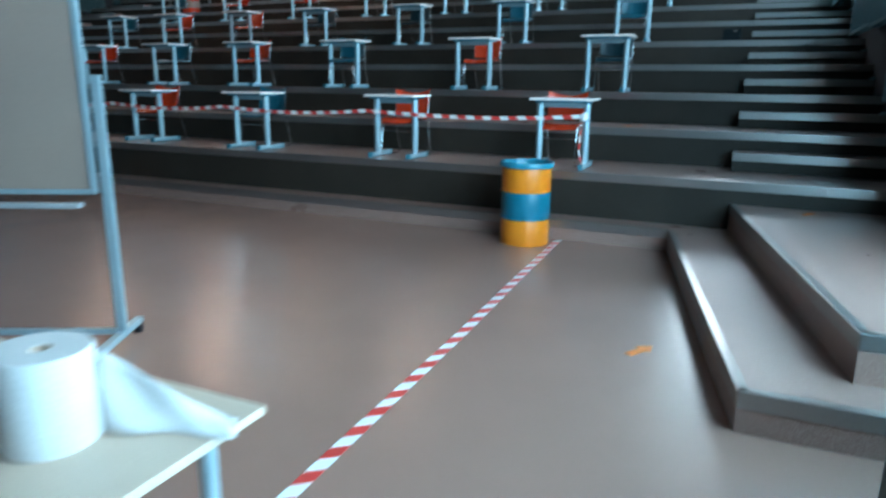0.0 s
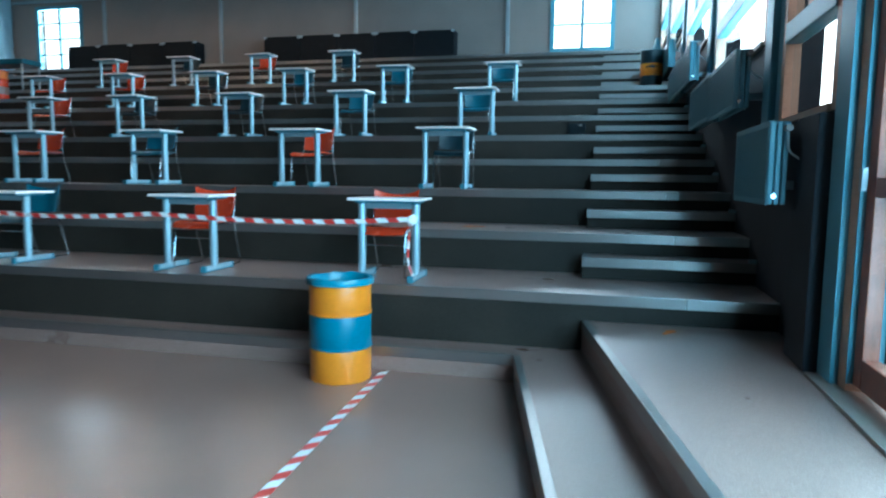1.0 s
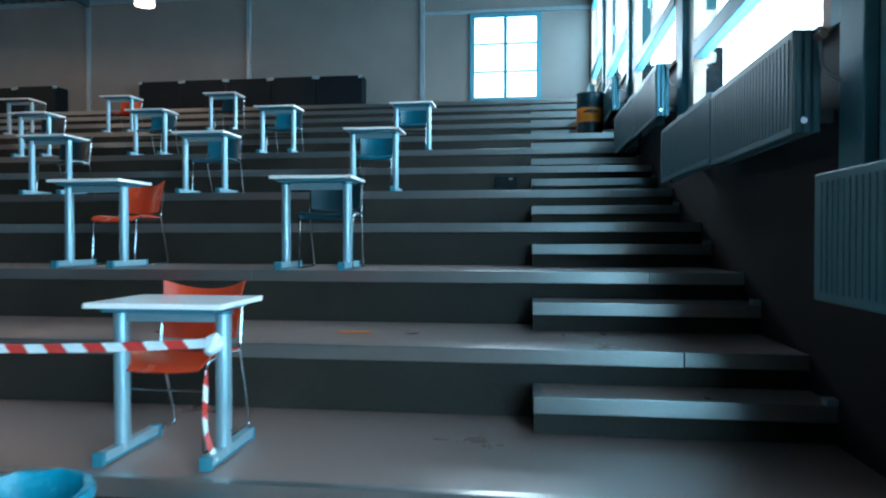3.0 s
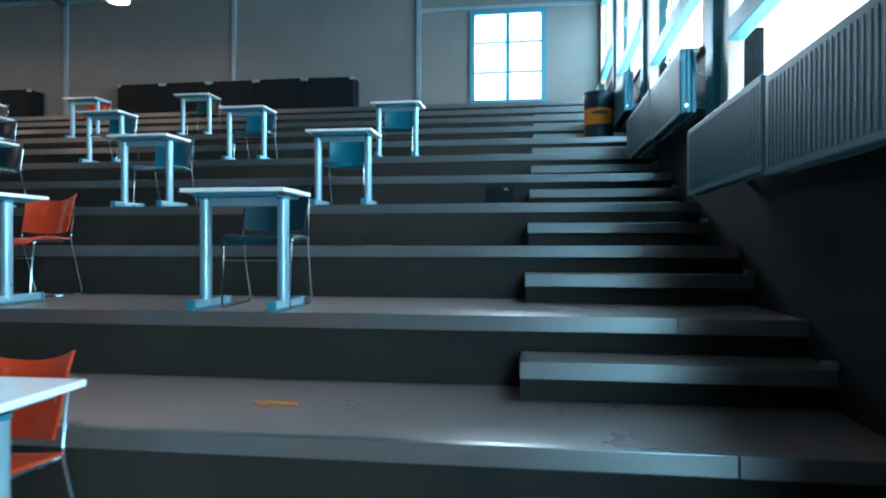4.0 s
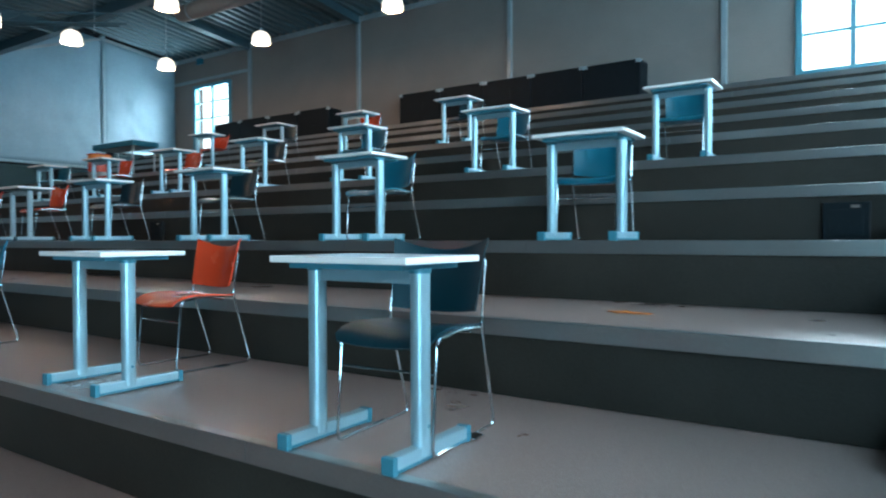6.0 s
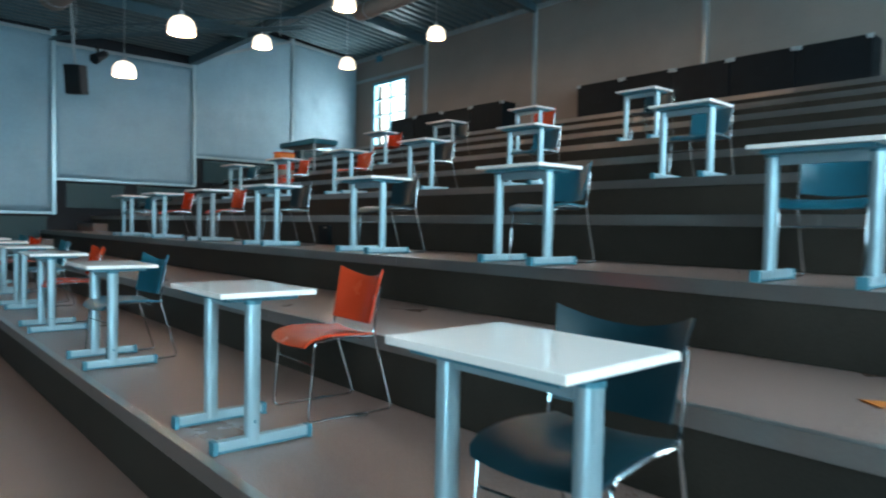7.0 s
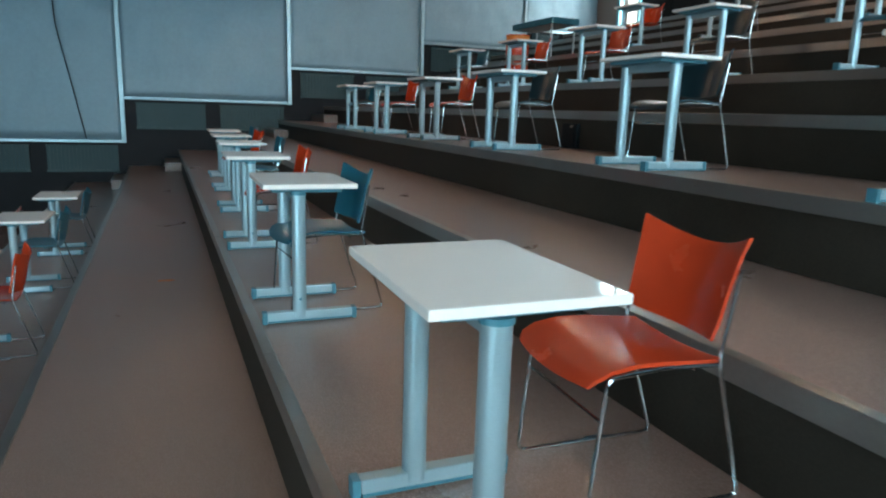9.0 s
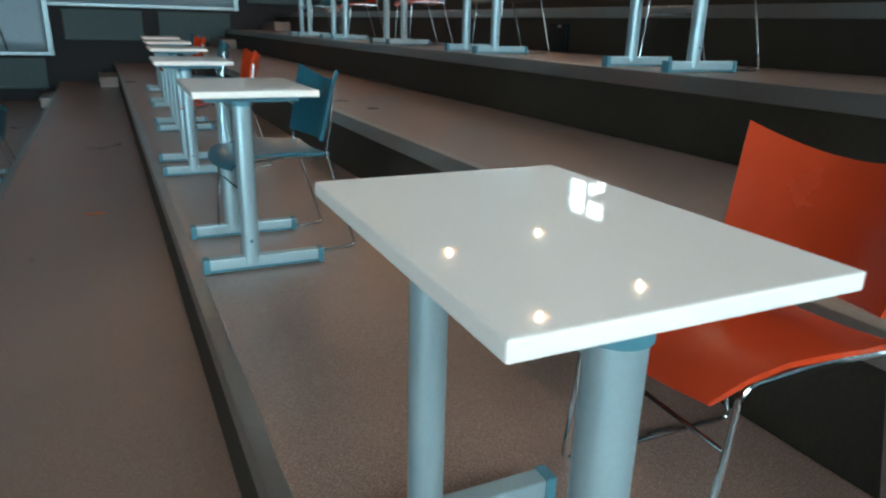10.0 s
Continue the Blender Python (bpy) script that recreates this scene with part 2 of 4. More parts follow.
for n in range(11):
    half = (TIER[n + 1] - TIER[n]) / 2
    y, z = NOSE[n + 1] - 0.34, TIER[n] + half
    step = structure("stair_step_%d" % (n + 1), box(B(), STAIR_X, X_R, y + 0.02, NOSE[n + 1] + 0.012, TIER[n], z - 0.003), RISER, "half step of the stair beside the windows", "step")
    part("tread", box(B(), STAIR_X + 0.002, X_R, y + 0.03, NOSE[n + 1] + 0.01, z - 0.003, z), TREAD, step)
    part("nosing", box(B(), STAIR_X - 0.004, X_R, y, y + 0.05, z - 0.085, z + 0.002, 0.004), NOSING, step)
    part("nosing", box(B(), STAIR_X - 0.006, STAIR_X + 0.045, y + 0.05, NOSE[n + 1] + 0.01, z - 0.085, z + 0.002, 0.004), NOSING, step)
    left = structure("side_step_%d" % (n + 1), box(B(), X_L, X_L + 1.5, y + 0.01, NOSE[n + 1] + 0.012, TIER[n], z - 0.003), TREAD, "half step of the stair beside the panelled wall", "step")
    part("nosing", box(B(), X_L, X_L + 1.5, y, y + 0.05, z - 0.085, z + 0.002, 0.004), NOSING, left)

# ---- structure: back wall ----
WIN_R, WIN_L = (-1.6, 0.06, 5.2, 7.3), (-19.15, -17.4, 5.1, 7.18)
wall = B()
xs = [X_L - 0.3, WIN_L[0], WIN_L[1], WIN_R[0], WIN_R[1], X_R + 0.3]
for i in range(5):
    if i in (1, 3):
        w = WIN_L if i == 1 else WIN_R
        box(wall, xs[i], xs[i + 1], Y_B, Y_B + 0.3, -0.2, w[2])
        box(wall, xs[i], xs[i + 1], Y_B, Y_B + 0.3, w[3], 9.2)
    else:
        box(wall, xs[i], xs[i + 1], Y_B, Y_B + 0.3, -0.2, 9.2)
structure("wall_back", wall, WALL, "grey panelled back wall with two tall windows", "wall")
# unseen wall behind the camera, added dark so that it reflects little fill
structure("wall_front", box(B(), X_L - 0.3, X_R + 0.3, Y_F - 0.3, Y_F, 0, 9.2), FRONT_DARK, "unseen front wall, kept dark to cut bounced light", "wall")
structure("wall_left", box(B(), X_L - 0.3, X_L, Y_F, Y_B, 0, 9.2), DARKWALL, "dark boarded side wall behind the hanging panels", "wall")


def grid_window(name, w, cols, rows):
    x0, x1, z0, z1 = w
    win = tagged(new(name), "tall daylit steel window with small panes", "window", kind="structure")
    for x in (x0, x1):
        part("window_frame", box(B(), x - 0.06, x + 0.06, Y_B - 0.05, Y_B + 0.1, z0 - 0.05, z1 + 0.05), FRAME, win)
    for z in (z0, z1):
        part("window_frame", box(B(), x0 + 0.06, x1 - 0.06, Y_B - 0.045, Y_B + 0.1, z - 0.05, z + 0.05), FRAME, win)
    for i in range(1, cols):
        x = x0 + (x1 - x0) * i / cols
        part("glazing_bar", box(B(), x - 0.045, x + 0.045, Y_B - 0.02, Y_B + 0.06, z0 + 0.05, z1 - 0.05), FRAME, win)
    for j in range(1, rows):
        z = z0 + (z1 - z0) * j / rows
        part("glazing_bar", box(B(), x0 + 0.06, x1 - 0.06, Y_B + 0.002, Y_B + 0.055, z - 0.024, z + 0.024), FRAME, win)
    for i in range(cols):
        for j in range(rows):
            a, b = x0 + (x1 - x0) * i / cols, x0 + (x1 - x0) * (i + 1) / cols
            c, d = z0 + (z1 - z0) * j / rows, z0 + (z1 - z0) * (j + 1) / rows
            p = part("pane", box(B(), a + 0.02, b - 0.02, Y_B + 0.025, Y_B + 0.031, c + 0.015, d - 0.015), GLASS, win)
            p.visible_shadow = False
    return win


grid_window("window_1", WIN_R, 2, 3)
grid_window("window_2", WIN_L, 2, 4)
for w in (WIN_R, WIN_L):
    xc, zc = (w[0] + w[1]) / 2, (w[2] + w[3]) / 2
    window_light("skylight_back", (xc, Y_B + 0.09, zc), (xc, 0, zc), w[1] - w[0] - 0.08, w[3] - w[2] - 0.08, 170, (0.85, 0.95, 1.0))

for x in (-2.88, -7.52, -12.1, -16.45):
    structure("wall_post", box(B(), x - 0.05, x + 0.05, Y_B - 0.07, Y_B, TIER[-1], 8.2), STEEL, "slim grey steel post on the back wall", "post")
structure("wall_rail", box(B(), -2.83, X_R - 0.01, Y_B - 0.05, Y_B, 7.38, 7.46), STEEL, "grey steel rail over the back window", "rail")
structure("wall_rail", box(B(), X_L, -16.5, Y_B - 0.05, Y_B, 7.36, 7.44), STEEL, "grey steel rail over the far window", "rail")
# seams of the wall cladding
for x0, x1 in ((-16.4, -12.15), (-12.05, -7.57), (-7.47, -2.93)):
    for z in (6.15, 7.2):
        structure("wall_seam", box(B(), x0, x1, Y_B - 0.006, Y_B, z - 0.005, z + 0.005), WALL, "fine seam of the wall cladding", "trim")

# ---- structure: roof, folded like a saw tooth, ribs across ----
FOLD = [(Y_B + 0.02, 8.2), (17.85, 8.62), (16.3, 7.28), (9.0, 7.42), (Y_F, 8.3)]


def roof_z(y):
    for (a, za), (b, zb) in zip(FOLD, FOLD[1:]):
        if b <= y <= a:
            return za + (zb - za) * (a - y) / (a - b)
    return FOLD[-1][1]


for (a, za), (b, zb) in zip(FOLD, FOLD[1:]):
    deck = B()
    x, prof = X_L, []
    while x < X_R:
        prof += [(x, 0.07), (x + 0.11, 0.07), (x + 0.15, 0.0), (x + 0.26, 0.0)]
        x += 0.30
    prof.append((X_R, 0.07))
    cols_ = [(deck.verts.new((min(px, X_R), a, za + pz)), deck.verts.new((min(px, X_R), b, zb + pz))) for px, pz in prof]
    for p, q in zip(cols_, cols_[1:]):
        deck.faces.new((p[0], p[1], q[1], q[0]))
    m = [deck.verts.new(v) for v in ((X_L - 0.3, a, za + 0.075), (X_R + 0.3, a, za + 0.075), (X_R + 0.3, b, zb + 0.075), (X_L - 0.3, b, zb + 0.075))]
    n_ = [deck.verts.new((v.co.x, v.co.y, v.co.z + 0.15)) for v in m]
    for f in ((m[0], m[1], m[2], m[3]), (n_[0], n_[1], n_[2], n_[3])):
        deck.faces.new(f)
    structure("ceiling", deck, DECK, "dark corrugated metal roof deck", "ceiling")
structure("roof_beam", box(B(), X_L, X_R, 16.2, 16.4, 7.06, 7.27), DARKSTEEL, "grey steel valley beam under the roof", "beam")
structure("roof_beam", box(B(), X_L, X_R, 17.75, 17.95, 8.4, 8.6), DARKSTEEL, "grey steel ridge beam under the roof", "beam")
for x in (-16.45, -12.1, -7.52, -2.88):
    for (a, za), (b, zb) in ((FOLD[0], FOLD[1]), (FOLD[2], FOLD[3]), (FOLD[3], FOLD[4])):
        g = B()
        v = [g.verts.new((x + dx, y, z + dz)) for y, z in ((a - 0.1, za), (b + 0.1, zb)) for dx, dz in ((-0.07, -0.22), (0.07, -0.22), (0.07, -0.01), (-0.07, -0.01))]
        for f in ((0, 1, 2, 3), (7, 6, 5, 4), (0, 4, 5, 1), (1, 5, 6, 2), (2, 6, 7, 3), (3, 7, 4, 0)):
            g.faces.new([v[i] for i in f])
        structure("roof_rafter", g, DARKSTEEL, "grey steel rafter under the roof deck", "beam")
structure("eave_trim", box(B(), X_L, X_R, Y_B - 0.05, Y_B, 8.06, 8.18), STEEL, "grey trim along the top of the back wall", "trim")

# ---- structure: window wall ----
COLS = [8.3, 11.85, 15.4, 18.95]           # steel columns
SILL = [2.0, 2.74, 3.5, 4.25, 5.0]
BAY = [(6.5, 8.12), (8.48, 11.67), (12.03, 15.22), (15.58, 18.77), (19.13, Y_B)]
wall = B()
box(wall, X_R, X_R + 0.3, Y_F, 0.6, -0.2, 9.2)
box(wall, X_R, X_R + 0.3, 0.6, 6.5, -0.2, PLAT_Z - 0.02)
for i, (y0, y1) in enumerate(BAY):
    z = SILL[i]
    box(wall, X_R, X_R + 0.3, y0 if i == 0 else y0 - 0.36, y1, -0.2, z)
    box(wall, X_R, X_R + 0.3, y0 - (0.36 if i else 0), y1, min(z + 3.0, 7.4), 9.2)
box(wall, X_R, X_R + 0.3, 8.12, 8.122, -0.2, 9.2)
box(wall, X_R, X_R + 0.3, 0.6, 6.5, 5.4, 9.2)
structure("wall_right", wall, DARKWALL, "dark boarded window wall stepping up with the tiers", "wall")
for y in COLS:
    structure("column", box(B(), X_R - 0.06, X_R + 0.26, y - 0.12, y + 0.12, 2.0 + 0.75 * (y - 8.3) / 3.55, roof_z(y), 0.01), FRAME, "blue grey steel column between the windows", "column")


def side_window(name, y0, y1, z0, z1, transom, wood):
    """Timber lined window in the long wall: low pane, sloping transom bar, high panes."""
    win = tagged(new(name), "steel and timber window with a heavy transom", "window", kind="structure")
    X = X_R + 0.03
    for a, b, mat in ((y0 - 0.06, y0 + 0.07, FRAME), (y0 + 0.072, y0 + 0.16, wood), (y1 - 0.16, y1 - 0.072, wood), (y1 - 0.07, y1 + 0.06, FRAME)):
        part("window_frame", box(B(), X - 0.05, X + 0.06, a, b, z0, z1), mat, win)
    part("transom", box(B(), X - 0.06, X + 0.06, y0 + 0.162, y1 - 0.162, transom, transom + 0.15, 0.01), FRAME, win)
    part("window_sill", box(B(), X - 0.07, X + 0.06, y0 + 0.162, y1 - 0.162, z0, z0 + 0.04), wood, win, "warm timber sill")
    part("window_head", box(B(), X - 0.05, X + 0.06, y0 + 0.162, y1 - 0.162, z1 - 0.1, z1), FRAME, win)
    for (c, d) in ((z0 + 0.04, transom), (transom + 0.15, z1 - 0.1)):
        n = 2 if d - c > 1.0 else 1
        for i in range(n):
            a, b = y0 + 0.162 + (y1 - y0 - 0.324) * i / n, y0 + 0.162 + (y1 - y0 - 0.324) * (i + 1) / n
            if i:
                part("mullion", box(B(), X - 0.05, X + 0.06, a - 0.05, a + 0.05, c, d), wood, win)
                part("latch", box(B(), X - 0.09, X - 0.05, a - 0.015, a + 0.015, c + 0.3, c + 0.45, 0.004), ALU, win)
            p = part("pane", box(B(), X, X + 0.008, a + 0.03, b - 0.03, c, d), GLASS, win)
            p.visible_shadow = False
    return win


for i, (y0, y1) in enumerate(BAY):
    top = min(SILL[i] + 3.0, 7.4)
    side_window("window_%d" % (i + 3), y0 + 0.06, y1 - 0.06, SILL[i], top, SILL[i] + 0.6, WARMWOOD)
    if i:
        yc = (y0 + y1) / 2
        window_light("skylight_side", (X_R + 0.12, yc, (SILL[i] + top) / 2), (X_R - 5, yc, (SILL[i] + top) / 2), y1 - y0 - 0.3, top - SILL[i] - 0.2, SIDE_POWER * (y1 - y0) * (top - SILL[i]))

# glazed doors, red brown timber
doors = tagged(new("door_1"), "glazed entrance doors in red brown timber frames", "door", kind="structure")
X = X_R + 0.04
part("post", box(B(), X - 0.1, X + 0.16, 6.27, 6.5, PLAT_Z, 5.4), FRAME, doors)
part("lining", box(B(), X - 0.06, X + 0.1, 6.15, 6.268, PLAT_Z, 5.4), WARMWOOD, doors)
for a, b in ((4.34, 6.14), (2.5, 4.32), (0.62, 2.48)):
    for u, v in ((a, a + 0.11), (b - 0.11, b)):
        part("stile", box(B(), X - 0.03, X + 0.05, u, v, PLAT_Z + 0.06, 2.75, 0.006), WOOD, doors)
    for z, hh in ((PLAT_Z + 0.06, 0.16), (1.5, 0.1), (2.62, 0.13)):
        part("rail", box(B(), X - 0.03, X + 0.05, a + 0.112, b - 0.112, z, z + hh, 0.006), WOOD, doors)
    for z0, z1 in ((PLAT_Z + 0.22, 1.5), (1.6, 2.62), (2.95, 5.3)):
        p = part("pane", box(B(), X, X + 0.008, a + 0.1, b - 0.1, z0, z1), GLASS, doors)
        p.visible_shadow = False
    part("mullion", box(B(), X - 0.06, X + 0.1, b + 0.002, b + 0.018, PLAT_Z + 0.06, 5.4), FRAME, doors)
part("transom", box(B(), X - 0.1, X + 0.12, 0.6, 6.145, 2.76, 2.94, 0.01), FRAME, doors)
part("threshold", box(B(), X_R - 0.13, X_R + 0.3, 0.6, 6.49, PLAT_Z - 0.01, PLAT_Z + 0.018, 0.004), BOARD, doors, "pale stone threshold")
part("lever", box(B(), X - 0.085, X - 0.055, 6.06, 6.1, 1.53, 1.65, 0.006), STEEL, doors, "steel door lever")
window_light("skylight_door", (X_R + 0.2, 3.1, 4.1), (X_R - 5, 3.1, 4.1), 4.9, 2.2, SIDE_POWER * 11, (0.6, 0.86, 1.0))
window_light("skylight_door_low", (X_R + 0.2, 3.1, 1.65), (X_R - 5, 3.1, 1.2), 4.9, 2.0, SIDE_POWER * 23, (0.42, 0.80, 1.0))
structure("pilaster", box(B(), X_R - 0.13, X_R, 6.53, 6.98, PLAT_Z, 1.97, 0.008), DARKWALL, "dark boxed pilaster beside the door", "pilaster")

# ---- structure: hanging panels and dark radiators on the left wall ----
LEFT = [5.0, 8.79, 12.72, 16.33, 19.5, Y_B]
LOW = [1.66, 2.68, 3.56, 4.42, 5.0]
for i in range(5):
    y0, y1 = LEFT[i] + 0.05, LEFT[i + 1] - 0.05
    end0, end1 = roof_z(y0) - 0.14, roof_z(y1) - 0.14
    if i == 2:
        end0 = end1 = 6.98
    sheet = B()
    ny, nz = 36, 24
    grid = [[sheet.verts.new((X_L + 0.10 + 0.03 * noise.noise((a * 0.16, b * 0.5, i * 7.1)) + 0.03 * noise.noise((a * 0.12, b * 1.7, i * 3.3)) * max(0, 1 - b / 9) + 0.014 * noise.noise((a * 0.9, b * 0.6, i * 5.7)), y0 + (y1 - y0) * a / ny, LOW[i] + ((end0 if i == 2 else roof_z(y0 + (y1 - y0) * a / ny) - 0.14) - LOW[i]) * b / nz)) for b in range(nz + 1)] for a in range(ny + 1)]
    for a in range(ny):
        for b in range(nz):
            sheet.faces.new((grid[a][b], grid[a + 1][b], grid[a + 1][b + 1], grid[a][b + 1]))
    blind = structure("wall_blind", sheet, SCREEN, "silver grey cloth blind stretched over a wall bay", "blind", smooth=True)
    s = blind.modifiers.new("thick", 'SOLIDIFY')
    s.thickness = 0.01
    part("bottom_bar", box(B(), X_L + 0.06, X_L + 0.15, y0, y1, LOW[i] - 0.05, LOW[i] + 0.02, 0.01), ALU, blind, "pale metal bottom bar")
    bar = B()
    v = [bar.verts.new((X_L + dx, y, z + dz)) for y, z in ((y0, end0), (y1, end1)) for dx, dz in ((0.06, -0.02), (0.15, -0.02), (0.15, 0.06), (0.06, 0.06))]
    for f in ((0, 1, 2, 3), (7, 6, 5, 4), (0, 4, 5, 1), (1, 5, 6, 2), (2, 6, 7, 3), (3, 7, 4, 0)):
        bar.faces.new([v[k] for k in f])
    part("top_bar", bar, STEEL, blind)
    structure("side_post", box(B(), X_L, X_L + 0.16, LEFT[i] - 0.045, LEFT[i] + 0.045, LOW[max(i - 1, 0)] - 0.05, roof_z(LEFT[i])), ALU, "pale steel post between the blinds", "post")
    for k in range(2):
        a = y0 + 0.25 + k * (y1 - y0) / 2
        b = a + (y1 - y0) / 2 - 0.35
        r = thing("wall_radiator", "dark finned radiator under the blind", "radiator", group="radiators on the panelled wall")
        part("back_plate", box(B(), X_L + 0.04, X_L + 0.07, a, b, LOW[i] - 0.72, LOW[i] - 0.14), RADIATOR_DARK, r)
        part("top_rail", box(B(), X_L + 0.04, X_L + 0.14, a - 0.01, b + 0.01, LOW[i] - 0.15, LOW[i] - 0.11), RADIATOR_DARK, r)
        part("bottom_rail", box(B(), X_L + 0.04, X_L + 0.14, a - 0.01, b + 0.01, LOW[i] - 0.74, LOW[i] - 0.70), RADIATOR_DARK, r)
        fin = box(B(), -0.012, 0.012, 0, 0.02, 0, 0.55)
        fin = finish(fin, "fin", RADIATOR_DARK)
        y = a + 0.04
        while y < b - 0.04:
            f = new("fin", fin)
            f.parent = r
            f.matrix_basis = pose(X_L + 0.085, y, LOW[i] - 0.70)
            y += 0.08

# outside
structure("ground", box(B(), X_R + 0.3, 300, -200, 300, -0.4, 0.42), PAVING, "pale paving outside the glass door", "ground")
fac = structure("far_facade", box(B(), 17, 17.4, -30, 60, 0.4, 6.0), BRICKWALL, "pale low building across the yard", "backdrop")
for z in (1.4, 2.3, 3.2, 4.1, 5.0):
    part("ledge", box(B(), 16.8, 17.0, -30, 60, z, z + 0.12), BRICKWALL, fac)
structure("sky_backdrop", box(B(), 60, 60.2, -80, 140, 0, 60), DAYGLOW, "bright hazy sky beyond the yard", "backdrop")
structure("sky_backdrop", box(B(), -60, 50, 45, 45.2, 0, 50), DAYGLOW, "bright hazy sky behind the hall", "backdrop")
post = structure("outdoor_post", cyl(B(), (2.1, 8.3, 0.4), (2.1, 8.3, 6.0), 0.13, seg=20), FRAME, "blue grey steel post outside the window", "post", smooth=True)
for i in range(6):
    structure("outdoor_step", box(B(), 8.0 + 0.8 * i, 13.0, -14, 12, 0.42 + 0.35 * i, 0.42 + 0.35 * (i + 1)), BRICKWALL, "pale concrete bench step across the yard", "step")


# ---- desks and chairs ----
def build_desk(legs=None, cap=None):
    legs, cap = legs or ALU, cap or TEALCAP
    d = thing("exam_desk", "small white topped exam desk on grey steel T legs", "desk", group="desks on the tiers")
    top = part("tabletop", box(B(), -0.325, 0.325, -0.239, 0.239, 0.710, 0.735, 0.004), WHITETOP, d, "white laminate top")
    part("apron", box(B(), -0.25, 0.25, -0.07, -0.04, 0.635, 0.708, 0.003), legs, d)
    part("support_rail", box(B(), -0.27, 0.27, -0.19, 0.17, 0.688, 0.710, 0.003), cap, d, "blue grey under frame")
    for s in (-1, 1):
        leg = part("leg", cyl(B(), (s * 0.252, -0.055, 0.03), (s * 0.252, -0.055, 0.690), 0.036, seg=24), legs, d, smooth=True)
        part("collar", cyl(B(), (s * 0.252, -0.055, 0.675), (s * 0.252, -0.055, 0.691), 0.041, seg=24), cap, leg, smooth=True)
        foot = part("foot", box(B(), s * 0.252 - 0.024, s * 0.252 + 0.024, -0.225, 0.225, 0.014, 0.06, 0.005), legs, d)
        for e in (-0.236, 0.236):
            part("end_cap", box(B(), s * 0.252 - 0.027, s * 0.252 + 0.027, e - 0.013, e + 0.013, 0.0, 0.063, 0.004), cap, foot)
        part("foot_rim", box(B(), s * 0.252 - 0.026, s * 0.252 + 0.026, -0.22, 0.22, 0.006, 0.016), cap, foot)
        part("bolt", cyl(B(), (s * 0.2885, -0.055, 0.13), (s * 0.286, -0.055, 0.13), 0.008, seg=10), cap, leg)
    return d


def shell(bm, pts, half, thick=0.012, cols=8, bend=0.03, taper=None, flare=0.0, bow=0.0):
    """A moulded sheet: pts is its profile in y and z, bent across its width."""
    lay = []
    for t in (0, 1):
        grid = []
        for i, (y, z) in enumerate(pts):
            a, b = pts[max(i - 1, 0)], pts[min(i + 1, len(pts) - 1)]
            d = Vector((b[0] - a[0], b[1] - a[1])).normalized()
            nrm = (-d[1], d[0])
            row = []
            w = half * (taper[i] if taper else 1)
            for j in range(cols + 1):
                u = 2 * j / cols - 1
                k = bend * u * u
                q = i / (len(pts) - 1)
                row.append(bm.verts.new((u * w, y - bow * (1 - u * u) * (1 - q) ** 3 + nrm[0] * (k - t * thick), z + flare * u * u * q * q + nrm[1] * (k - t * thick))))
            grid.append(row)
        lay.append(grid)
    n, m = len(pts), cols
    for t in (0, 1):
        for i in range(n - 1):
            for j in range(m):
                bm.faces.new((lay[t][i][j], lay[t][i][j + 1], lay[t][i + 1][j + 1], lay[t][i + 1][j]))
    for i in range(n - 1):
        for j in (0, m):
            bm.faces.new((lay[0][i][j], lay[0][i + 1][j], lay[1][i + 1][j], lay[1][i][j]))
    for j in range(m):
        for i in (0, n - 1):
            bm.faces.new((lay[0][i][j], lay[0][i][j + 1], lay[1][i][j + 1], lay[1][i][j]))
    return bm


def build_chair(mat, word):
    c = thing("stacking_chair", "%s plastic stacking chair on a chromed wire sled base" % word, "chair", group="chairs at the desks")
    seat = [(-0.245, 0.398), (-0.232, 0.420), (-0.19, 0.440), (-0.11, 0.452), (-0.01, 0.450), (0.09, 0.441), (0.18, 0.436)]
    part("seat", shell(B(), seat, 0.222, bend=0.014, cols=12, taper=[0.9, 0.98, 1, 1, 1, 0.98, 0.94], bow=0.035), mat, c, smooth=True)
    back = [(0.195, 0.485), (0.21, 0.535), (0.224, 0.6), (0.236, 0.655), (0.25, 0.71), (0.265, 0.75)]
    part("backrest", shell(B(), back, 0.218, bend=0.065, cols=12, taper=[0.93, 0.95, 0.97, 0.99, 1.02, 1.06], flare=0.03), mat, c, smooth=True)
    for s in (-1, 1):
        x = s * 0.215
        part("sled_leg", rod(B(), [(s * 0.218, 0.16, 0.436), (s * 0.218, -0.02, 0.446), (s * 0.215, -0.2, 0.43), (x, -0.235, 0.008), (x, 0.29, 0.008), (s * 0.224, 0.155, 0.45), (s * 0.222, 0.198, 0.71)], 0.0065), CHROME, c, smooth=True)
        part("link_clip", box(B(), x - 0.012, x + 0.03 * s + 0.012, 0.03, 0.11, 0.004, 0.014, 0.003), CHROME, c)
    part("cross_wire", cyl(B(), (-0.21, -0.2, 0.30), (0.21, -0.2, 0.30), 0.005, seg=8), CHROME, c, smooth=True)
    part("cross_wire", cyl(B(), (-0.2, 0.1, 0.42), (0.2, 0.1, 0.42), 0.005, seg=8), CHROME, c, smooth=True)
    return c


desk0, dark0 = build_desk(), build_desk(STEEL, DARKBOX)
tagged(dark0, "small exam desk on dark steel T legs")
